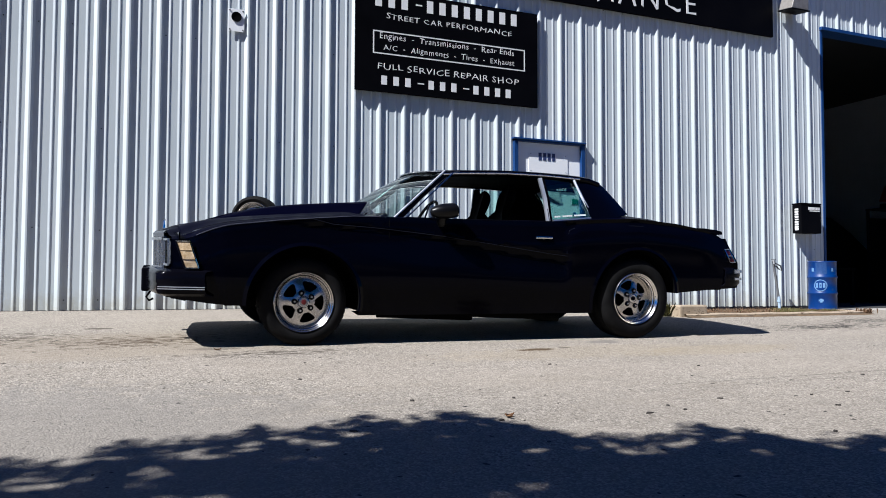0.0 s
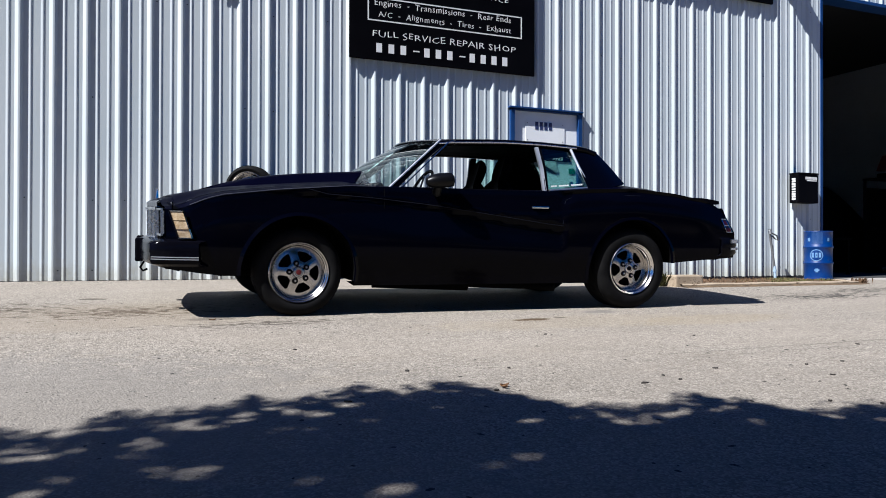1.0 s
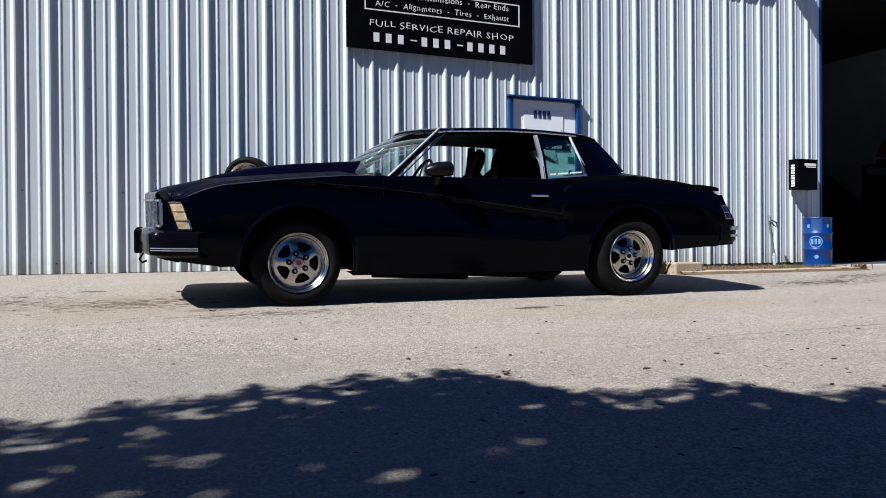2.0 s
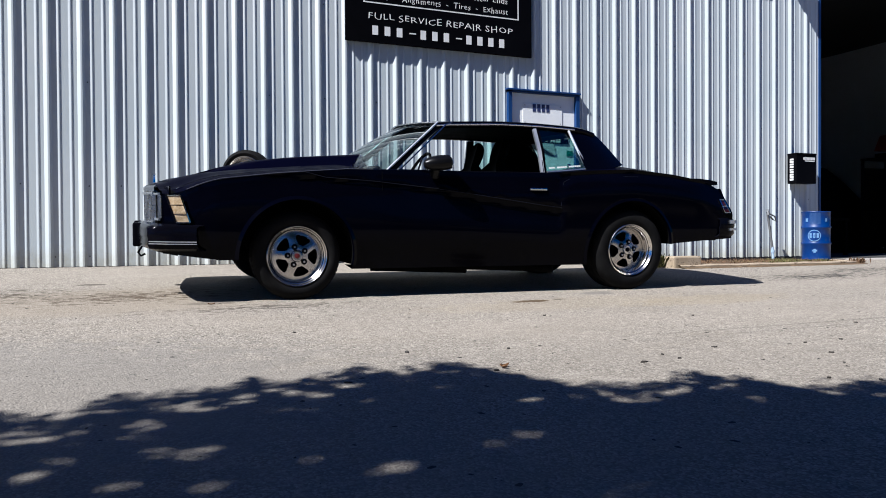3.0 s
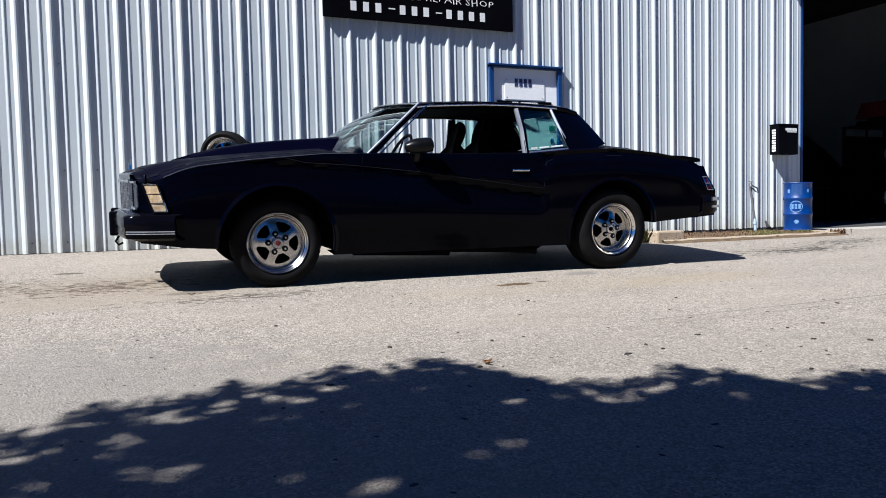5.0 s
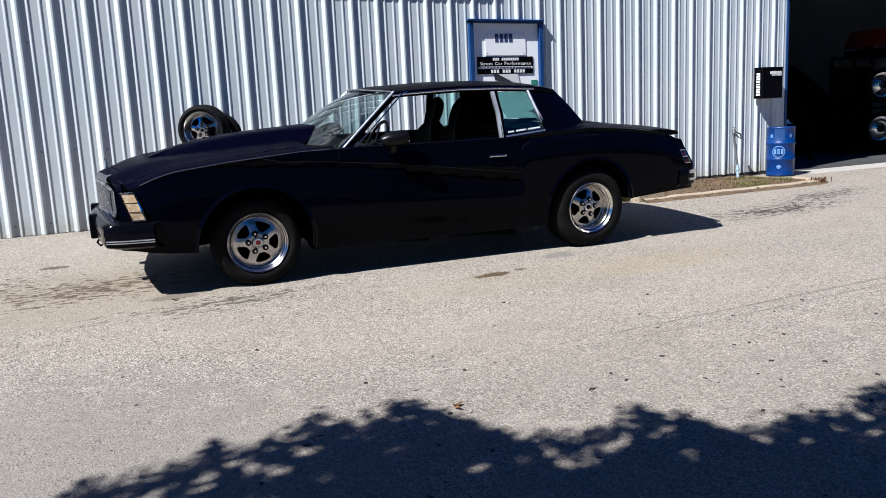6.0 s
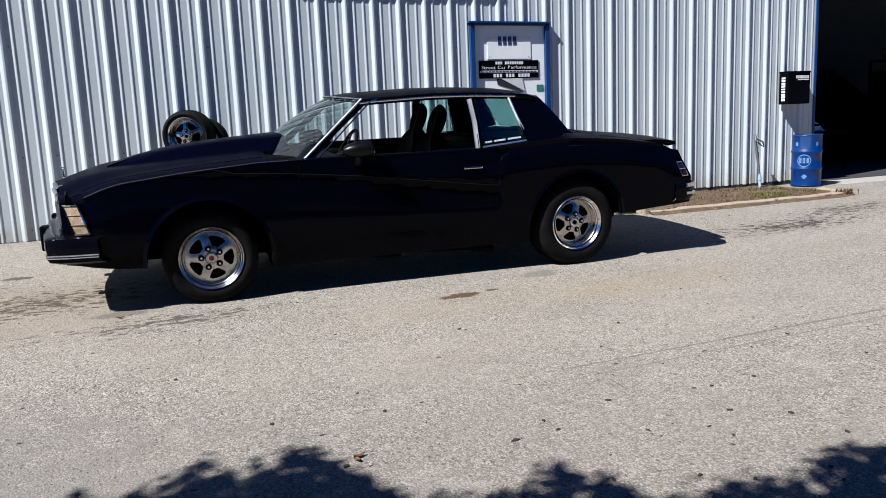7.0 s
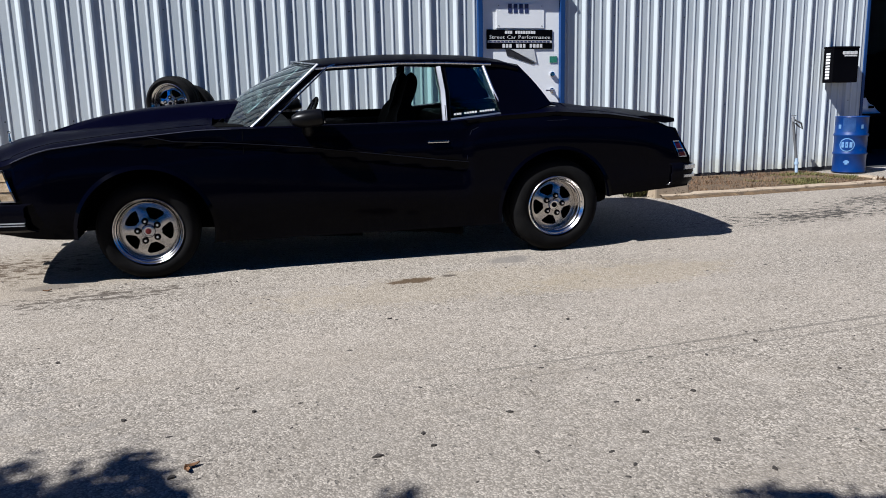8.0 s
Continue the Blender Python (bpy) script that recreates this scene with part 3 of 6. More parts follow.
solid("roof", joined(box(-9.3, 18.3, -0.12, 14.3, EAVE, EAVE + 0.12), box(-9.3, 18.3, -0.20, -0.12, EAVE - 0.05, EAVE + 0.15)), M["roofing"], "pale steel roof sheet with eave gutter", "roof", "structure")
solid("workshop_floor", box(9.05, 17.85, -0.02, 14, -0.05, 0.135), M["slab"], "concrete workshop floor coloured dark for the shade inside", "floor", "structure")
solid("bay_apron", box(9.95, 14.2, -0.55, -0.02, -0.1, 0.128, 0.01), M["concrete"], "pale concrete apron before the bay", "pavement", "structure")


def bay_trim():
    t = thing("bay_trim", (0, 0, 0), "blue painted steel trim round the open bay", "trim", kind="structure")
    part("jamb", box(BAY_X[0] - 0.004, BAY_X[0] + 0.040, -0.012, 0.22, 0.11, BAY_Z, 0.004), M["blue_trim"], t)
    part("jamb", box(BAY_X[1] - 0.045, BAY_X[1] + 0.012, -0.045, 0.22, 0.11, BAY_Z, 0.004), M["blue_trim"], t)
    part("head", box(BAY_X[0] - 0.012, BAY_X[1] + 0.012, -0.05, 0.22, BAY_Z - 0.04, BAY_Z + 0.012, 0.004), M["blue_trim"], t)


bay_trim()


def entrance_door():
    d = thing("door_1", (5.05, 0, 0.2), "white steel entrance door in a blue frame", "door", kind="structure")
    inv = Matrix.Translation((-5.05, 0, -0.2))
    x0, x1, zt = DOOR_X[0], DOOR_X[1], DOOR_Z

    on_leaf = Matrix.Translation((-5.05 - 0.042, -0.088, -0.2))

    def p(name, b, mat, par=d, label=""):
        return part(name, moved(b, inv if par is d else on_leaf), mat, par, label)

    p("frame", joined(box(x0 - 0.005, x0 + 0.05, -0.046, 0.2, 0.12, zt, 0.003), box(x1 - 0.05, x1 + 0.005, -0.046, 0.2, 0.12, zt, 0.003), box(x0 - 0.005, x1 + 0.005, -0.046, 0.2, zt - 0.02, zt, 0.003)), M["blue_trim"])
    p("drip_cap", box(x0 - 0.03, x1 + 0.012, -0.068, 0.02, zt, zt + 0.022, 0.004), M["blue_trim"])
    leaf = p("leaf", box(x0 + 0.05, x1 - 0.05, -0.003, 0.042, 0.15, zt - 0.02, 0.004), M["door_white"])
    plate = p("number_plate", box(4.785, 5.36, 0.078, 0.0835, 1.905, 2.17, 0.002), M["plate_white"], leaf)
    for x in (4.815, 5.33):
        for z in (1.93, 2.145):
            p("rivet", moved(lathe([(0.006, 0), (0.004, -0.003)], 8), pose(x, 0.078, z)), M["screw"], leaf)
    for k in range(4):
        p("number_bar", box(4.925 + 0.066 * k, 4.970 + 0.066 * k, 0.0745, 0.077, 2.068, 2.165), M["ink"], leaf)
    p("sign_board", box(4.67, 5.46, 0.076, 0.083, 1.682, 1.89, 0.002), M["sign_black"], leaf)
    p("sign_line", box(4.68, 5.45, 0.0725, 0.075, 1.746, 1.772), M["white_paint"], leaf)
    for k in range(16):
        p("fine_print", box(4.70 + 0.046 * k, 4.735 + 0.046 * k, 0.0700, 0.0722, 1.752, 1.766), M["ink"], leaf)
    for k in range(12):
        if k != 3:
            p("name_bar", box(4.885 + 0.031 * k, 4.909 + 0.031 * k, 0.0725, 0.075, 1.844, 1.876), M["white_paint"], leaf)
    lettering("Street Car Performance", 4.70 - 5.05 - 0.042, 0.0735 - 0.088, 1.79 - 0.2, 0.056, M["white_paint"], leaf, 0.73, unsteady=0.02)
    for k in range(12):
        if k not in (3, 7):
            p("phone_bar", box(4.855 + 0.041 * k, 4.883 + 0.041 * k, 0.0725, 0.075, 1.695, 1.734), M["white_paint"], leaf)
    p("notice", prism([(4.895, 1.676), (4.965, 1.676), (5.25, 1.525), (5.22, 1.515), (4.91, 1.61)], 0.080, 0.0835), M["screw"], leaf, "dark printed notice")
    p("notice", prism([(4.955, 1.678), (5.235, 1.678), (5.268, 1.53)], 0.0755, 0.0785), M["paper"], leaf, "folded-over white corner of a notice")
    p("sticker", box(5.43, 5.52, 0.079, 0.0835, 1.53, 1.60), M["green"], leaf)
    p("lever_handle", joined(tube([(5.46, 0.085, 1.22), (5.46, 0.03, 1.22)], 0.012), tube([(5.46, 0.03, 1.22), (5.36, 0.03, 1.22)], 0.010), moved(lathe([(0.028, 0.085), (0.028, 0.078), (0.02, 0.074)], 16), pose(5.46, 0, 1.22))), M["chrome"], leaf)
    p("deadbolt", moved(lathe([(0.03, 0.085), (0.028, 0.065), (0.018, 0.06)], 16), pose(5.46, 0, 1.40)), M["chrome"], leaf)


entrance_door()


def repair_sign():
    s = thing("repair_sign", (3.675, -0.036, 2.745), "black hand-lettered repair shop sign board on the wall", "sign")
    inv = Matrix.Translation((-3.675, 0.05, -2.745))

    def p(name, b, mat, par=s, label=""):
        return part(name, moved(b, inv), mat, par, label)

    board = p("board", box(2.442, 4.844, -0.075, -0.045, 2.725, 3.935, 0.003), M["sign_black"])
    p("batten", box(2.52, 4.83, -0.0445, -0.034, 2.90, 2.98), M["screw"])
    p("batten", box(2.52, 4.83, -0.0445, -0.034, 3.72, 3.80), M["screw"])
    rnd = random.Random(2)
    for k in range(12):
        x = 2.68 + 0.162 * k
        if k == 3:
            p("name_bar", box(x + 0.02, x + 0.10, -0.079, -0.0755, 3.805, 3.822), M["white_paint"], board)
        else:
            p("name_bar", box(x, x + 0.080, -0.079, -0.0755, 3.735, 3.885), M["white_paint"], board)
    for text, x, z, size, width in (("STREET CAR PERFORMANCE", 2.82, 3.60, 0.088, 1.65), ("Engines  -  Transmissions  -  Rear Ends", 2.735, 3.355, 0.100, 1.77),
                                    ("A/C  -  Alignments  -  Tires  -  Exhaust", 2.78, 3.225, 0.100, 1.73), ("FULL SERVICE REPAIR SHOP", 2.715, 2.995, 0.104, 1.86)):
        lettering(text, x - 3.675, -0.0275, z - 2.745, size, M["white_paint"], board, width, 0.02, wobble=0.004, unsteady=0.11)
    for a in ((2.655, 4.66, 3.432, 3.446), (2.655, 4.66, 3.172, 3.186), (2.655, 2.669, 3.186, 3.432), (4.646, 4.66, 3.186, 3.432)):
        p("frame_line", box(a[0], a[1], -0.0785, -0.0755, a[2], a[3]), M["white_paint"], board)
    for k in range(12):
        x = 2.76 + 0.148 * k
        if k in (3, 7):
            p("phone_bar", box(x + 0.01, x + 0.09, -0.079, -0.0755, 2.862, 2.876), M["white_paint"], board)
        else:
            p("phone_bar", box(x, x + 0.068, -0.079, -0.0755, 2.812, 2.918), M["white_paint"], board)


repair_sign()


def fascia_sign():
    s = thing("fascia_sign", (6.86, -0.036, 4.152), "long black fascia sign with white hand lettering", "sign")
    board = part("board", box(-2.95, 1.97, -0.03, 0.006, 0, 1.22, 0.003), M["sign_black"], s)
    lettering("PERFORMANCE", -2.94, -0.0325, 0.11, 0.50, M["white_paint"], board, 3.48, 0.02, thick=0.0025, wobble=0.012, unsteady=0.09)


fascia_sign()


def flood_lamp():
    f = thing("flood_lamp", (9.13, 0, 4.6), "weathered wall flood lamp with a boxed housing", "lamp")
    part("back_plate", box(-0.09, 0.09, -0.05, -0.034, -0.05, 0.17, 0.006), M["lamp_metal"], f)
    body = part("housing", moved(prism([(-0.17, 0.0), (0.17, 0.0), (0.14, 0.16), (-0.14, 0.16)], -0.30, -0.05, 0.012), pose(0, 0, -0.02, 8)), M["lamp_metal"], f)
    part("rim", moved(box(-0.18, 0.18, -0.315, -0.045, -0.035, -0.018, 0.004), pose(0, 0, -0.0, 8)), M["sign_black"], body)
    part("lens", moved(box(-0.155, 0.155, -0.29, -0.07, -0.030, -0.016), pose(0, 0, 0.004, 8)), M["lens"], body)


flood_lamp()


def hose_flange():
    f = thing("wall_vent", (1.11, 0, 3.36), "round dark pipe vent on a pale square wall plate", "vent")
    part("plate", box(-0.085, 0.085, -0.0285, -0.0245, -0.13, 0.12, 0.001), M["plate_white"], f)
    part("pipe_end", joined(moved(lathe([(0.054, -0.030), (0.055, -0.040), (0.046, -0.040), (0.044, -0.034), (0.001, -0.033)], 24), pose(0, 0, 0.03))), M["dark"], f, "black pipe end", smooth=True)
    for x in (-0.07, 0.07):
        for z in (-0.11, 0.10):
            part("bolt", moved(lathe([(0.008, -0.030), (0.006, -0.037), (0.0005, -0.038)], 8), pose(x, 0, z)), M["screw"], f)


hose_flange()


# ---------------------------------------------------------------- the car
CAR = Matrix.Translation((2.587, -2.29, 0.083)) @ Euler((radians(2.77), 0, 0)).to_matrix().to_4x4() @ pose(0, 0, 0, 0, 0, -2.0)
HUB_F, HUB_R = (-1.345, 0.308), (1.401, 0.328)
CREST = [(-2.30, 0.735), (-2.19, 0.757), (-1.857, 0.843), (-1.487, 0.889), (-1.0, 0.930), (-0.7, 0.934), (0.0, 0.934), (0.6, 0.942), (1.0, 0.976), (1.4, 0.995), (1.8, 0.966), (2.15, 0.918), (2.32, 0.872), (2.42, 0.838)]
SILL = [(-2.36, 0.335), (-1.86, 0.295), (-1.7, 0.285), (-0.95, 0.215), (1.0, 0.215), (1.72, 0.375), (2.42, 0.425)]
WIDE = [(-2.36, 0.80), (-2.15, 0.872), (-1.9, 0.90), (-1.3, 0.905), (-0.5, 0.892), (0.5, 0.888), (1.1, 0.897), (1.6, 0.90), (2.1, 0.89), (2.42, 0.865)]
SWOOP = [(-1.6, 0.885), (-1.157, 0.868), (-0.817, 0.85), (-0.326, 0.806), (0.125, 0.749), (0.601, 0.688), (0.75, 0.673)]
HAUNCH = [(0.70, 0.74), (0.736, 0.803), (0.77, 0.88), (0.846, 0.91), (1.098, 0.931), (1.5, 0.935), (2.1, 0.90), (2.42, 0.83)]
HOOD = [(-2.36, 0.795), (-2.2, 0.845), (-2.0, 0.88), (-1.7, 0.915), (-1.3, 0.95), (-1.0, 0.972), (-0.7, 0.972)]
DECK = [(1.3, 1.05), (1.55, 1.030), (2.0, 0.970), (2.2, 0.934), (2.35, 0.892), (2.42, 0.846)]


def side_y(x, z):
    """Half the car's width at a height: tucked in at the sill, a swept crease along fender and door, a haunch behind it."""
    top, low = lerp(CREST, x), lerp(SILL, x)
    w = lerp(WIDE, x) - 0.055 * (1 - ease(0.15, 0.52, z)) - 0.035 * ease(top - 0.20, top, z)
    s = lerp(SWOOP, x)
    w -= 0.020 * ease(-1.75, -1.2, x) * (1 - ease(0.735, 0.765, x)) * ease(0.0, 0.018, s - z) * (1 - ease(0.03, 0.30, s - z))
    h = lerp(HAUNCH, x)
    w += 0.014 * ease(0.735, 0.765, x) * (1 - ease(2.0, 2.3, x)) * ease(-0.005, 0.018, h - z) * (1 - ease(0.08, 0.36, h - z))
    w -= 0.012 * ease(0.735, 0.765, x) * (1 - ease(2.0, 2.4, x)) * ease(h - 0.01, h + 0.01, z) * (1 - ease(top - 0.03, top, z))
    return w


def sweep(y):
    """How far the nose lies back from its prow, at y: a V-shaped grille between flatter lamp bays."""
    return lerp([(0.0, 0.026), (0.39, 0.096), (0.60, 0.115), (0.85, 0.142), (1.0, 0.16)], abs(y))


def nose_x(X, y, z):
    """Sweeps the nose back at its sides and rakes the tail."""
    return X + (1 - ease(-2.36, -1.9, X)) * sweep(y) + ease(2.1, 2.42, X) * 0.125 * min(1.0, max(0.0, (0.86 - z) / 0.22)) - ease(2.2, 2.42, X) * 0.05 * (abs(y) / 0.85) ** 3 - 0.03 * ease(1.85, 2.42, X)


def body_grid():
    """Faces of the shell, sorted into panels."""
    xs = list(np.round(np.arange(-2.36, 2.421, 0.03), 4)) + [2.42]
    nz, ny = 24, 12
    panels = {k: bmesh.new() for k in ("body", "hood", "deck_lid", "door", "fender_top")}
    for s in (-1, 1):
        grid = []
        for X in xs:
            top, low = lerp(CREST, X), lerp(SILL, X)
            col = [(0.62, low + 0.015)]
            for j in range(nz + 1):
                z = low + (top - low) * (j / nz)
                col.append((side_y(X, z), z))
            edge = col[-1][0]
            mid = lerp(HOOD, X) if X < 0.3 else lerp(DECK, X)
            for j in range(1, ny + 1):
                f = j / ny
                y = (edge - 0.012) * (1 - f)
                rise = ease(0.0, 0.55, f)
                bead = 0.014 * ease(0.0, 0.06, f) * (1 - ease(0.10, 0.22, f))
                col.append((y, top + (mid - top) * rise + 0.006 * ease(0, 0.1, f) + bead * (X < -0.9)))
            grid.append(col)
        pts = [[Vector((nose_x(X, y, z), s * y, z)) for y, z in col] for X, col in zip(xs, grid)]
        # wheel openings
        gone = [[False] * len(c) for c in pts]
        for hub, r in ((HUB_F, 0.402), (HUB_R, 0.408)):
            inside = {(i, j) for i in range(len(xs)) for j in range(0, nz + 2) if (pts[i][j].x - hub[0]) ** 2 + (pts[i][j].z - hub[1]) ** 2 < r * r}
            for i, j in inside:
                near = [(i + a, j + b) for a in (-1, 0, 1) for b in (-1, 0, 1) if 0 <= i + a < len(xs) and 0 <= j + b < nz + 2]
                if all(q in inside for q in near):
                    gone[i][j] = True
            for i, j in inside:
                if not gone[i][j] and j > 0:
                    d = Vector((pts[i][j].x - hub[0], pts[i][j].z - hub[1]))
                    d = d / max(d.length, 1e-6) * r
                    pts[i][j].x, pts[i][j].z = hub[0] + d.x, hub[1] + d.y
                elif j == 0:
                    gone[i][j] = True
        made = {k: {} for k in panels}
        for i in range(len(xs) - 1):
            for j in range(len(pts[0]) - 1):
                corners = ((i, j), (i + 1, j), (i + 1, j + 1), (i, j + 1))
                if any(gone[a][b] for a, b in corners):
                    continue
                X, y, z = (xs[i] + xs[i + 1]) / 2, grid[i][j][0], pts[i][j].z
                topface = j >= nz + 1
                if topface and -0.93 < X < 1.50 and y < 0.80:
                    continue
                if topface and X < -0.95 and X > -2.28 and y < 0.74:
                    key = "hood"
                elif topface and X > 1.56 and X < 2.38 and y < 0.72:
                    key = "deck_lid"
                elif not topface and -0.72 < X < 0.70 and j > 2 and s < 0:
                    key = "door"
                elif topface:
                    key = "fender_top"
                else:
                    key = "body"
                vs = []
                for c in corners:
                    if c not in made[key]:
                        p = pts[c[0]][c[1]].copy()
                        if key in ("hood", "deck_lid"):
                            p.z += 0.003
                        made[key][c] = panels[key].verts.new(p)
                    vs.append(made[key][c])
                if len({tuple(round(v, 5) for v in q.co) for q in vs}) == 4:
                    panels[key].faces.new(vs)
    for b in panels.values():
        bmesh.ops.remove_doubles(b, verts=b.verts, dist=0.0004)
    return panels


def wheel(radius, width, dish, mirrored, kind, metal="alloy"):
    """A five-spoke polished drag wheel; its outer face looks to -y, the flange at y = 0."""
    w = thing("wheel", (0, 0, 0), "", "")
    r, b = radius, width
    tyre = lathe([(0.208, 0.004), (0.222, -0.012), (0.25, -0.020), (r - 0.035, -0.014), (r - 0.012, 0.004), (r - 0.002, 0.03), (r, b * 0.3), (r - 0.006, b * 0.32), (r - 0.006, b * 0.36), (r, b * 0.38),
                  (r, b * 0.62), (r - 0.006, b * 0.64), (r - 0.006, b * 0.68), (r, b * 0.7), (r - 0.002, b - 0.03), (r - 0.012, b - 0.004), (r - 0.035, b + 0.014), (0.25, b + 0.02), (0.21, b), (0.2, b / 2)], 64, closed=True)
    t = part("tyre", tyre, M["rubber"], w, "black tyre with a plain sidewall", smooth=True)
    blocks, rnd = bmesh.new(), random.Random(7)
    n = 56
    for k in range(n):
        for y0, y1 in ((0.03, b * 0.28), (b * 0.40, b * 0.60), (b * 0.72, b - 0.03)):
            bmesh.ops.create_cube(blocks, size=1, matrix=pose(0, 0, 0, 0, 360 * (k + rnd.uniform(-0.1, 0.1)) / n, 0) @ Matrix.LocRotScale((0, (y0 + y1) / 2, r - 0.0045), None, (2 * math.pi * r / n * 0.72, y1 - y0 - 0.008, 0.012)))
    tagged(part("tread", blocks, M["rubber"], t), kind="stuff")
    rim = lathe([(0.210, -0.004), (0.214, -0.012), (0.209, -0.017), (0.203, -0.012), (0.199, 0.0), (0.190, 0.006), (0.184, 0.010), (0.178, 0.020), (0.174, dish + 0.015), (0.172, dish + 0.05), (0.176, b * 0.75), (0.19, b - 0.01), (0.205, b), (0.211, b), (0.20, b - 0.03), (0.19, b * 0.6), (0.20, 0.03)], 72, closed=True)
    part("rim", rim, M["alloy"], w, "polished alloy rim with a stepped lip", smooth=True)
    part("lip_groove", lathe([(0.1890, 0.0035), (0.1890, 0.0060), (0.1855, 0.0080), (0.1855, 0.0060)], 72, closed=True), M["dark"], w, "dark groove round the lip")
    rad = [0.030, 0.056, 0.072, 0.080, 0.092, 0.112, 0.130, 0.142, 0.148, 0.158, 0.173]
    half = [10, 10, 9, 11, 16.5, 21.0, 23.5, 22.5, 18, 18, 18]
    crown = [-0.020, -0.020, -0.016, -0.012, -0.009, -0.005, -0.001, 0.003, 0.005, 0.006, 0.010]
    star, rings = bmesh.new(), []
    for q, h, dz in zip(rad, half, crown):
        ring = []
        for k in range(5):
            for f in (-h, -0.5 * h, 0.0, 0.5 * h, h, 0.5 * (h + 36), 36, 72 - 0.5 * (h + 36)):
                a = radians(72 * k + 17 + f)
                ridge = -0.004 * max(0.0, 1 - abs(f - 36) / 16) * (0.06 < q < 0.15)
                ring.append(star.verts.new((q * math.cos(a), dish + dz + ridge, q * math.sin(a))))
        rings.append(ring)
    for i in range(len(rad) - 1):
        for j in range(40):
            if j % 8 < 4 and 0.084 < (rad[i] + rad[i + 1]) / 2 < 0.147:
                continue
            star.faces.new((rings[i][j], rings[i][(j + 1) % 40], rings[i + 1][(j + 1) % 40], rings[i + 1][j]))
    bmesh.ops.delete(star, geom=[v for v in star.verts if not v.link_faces], context="VERTS")
    bmesh.ops.recalc_face_normals(star, faces=star.faces)
    if sum(f.normal.y for f in star.faces) > 0:
        bmesh.ops.reverse_faces(star, faces=star.faces)
    bmesh.ops.solidify(star, geom=star.faces, thickness=0.03)
    part("spokes", star, M["spoke"] if metal == "alloy" else M[metal], w, "five-spoke star centre", smooth=True)
    part("brake_backing", lathe([(0.178, b * 0.55), (0.178, b * 0.55 + 0.01), (0.02, b * 0.55 + 0.01), (0.02, b * 0.55)], 40, closed=True), M["dark"], w)
    part("hub", lathe([(0.044, dish + 0.0), (0.044, dish - 0.024), (0.037, dish - 0.034), (0.03, dish - 0.036), (0.028, dish - 0.030)], 28), M["dull_alloy"] if kind == "front" else M[metal], w, "dull hub ring" if kind == "front" else "", smooth=True)
    part("centre_cap", lathe([(0.019, dish - 0.026), (0.018, dish - 0.036), (0.010, dish - 0.040), (0.001, dish - 0.041)], 24), M["red_cap"] if kind == "front" else M["satin"], w, "copper-red cap" if kind == "front" else "black cap", smooth=True)
    for k in range(5):
        a = radians(72 * k + 17 + 36)
        # solid dark disc: the shade in the lug recess put into colour
        part("lug_well_shade", moved(lathe([(0.021, dish + 0.002), (0.021, dish - 0.0225), (0.019, dish - 0.0235)], 14), pose(0.065 * math.cos(a), 0, 0.065 * math.sin(a))), M["dark"], w)
        part("lug_nut", moved(lathe([(0.012, dish + 0.015), (0.012, dish - 0.026), (0.008, dish - 0.034)], 6), pose(0.065 * math.cos(a), 0, 0.065 * math.sin(a))), M["dull_alloy"], w)
    for a in (0.9, 3.1):
        part("beadlock_screw", moved(lathe([(0.007, -0.006), (0.006, -0.013)], 8), pose(0.2 * math.cos(a), 0.01, 0.2 * math.sin(a))), M["screw"], w)
    return w


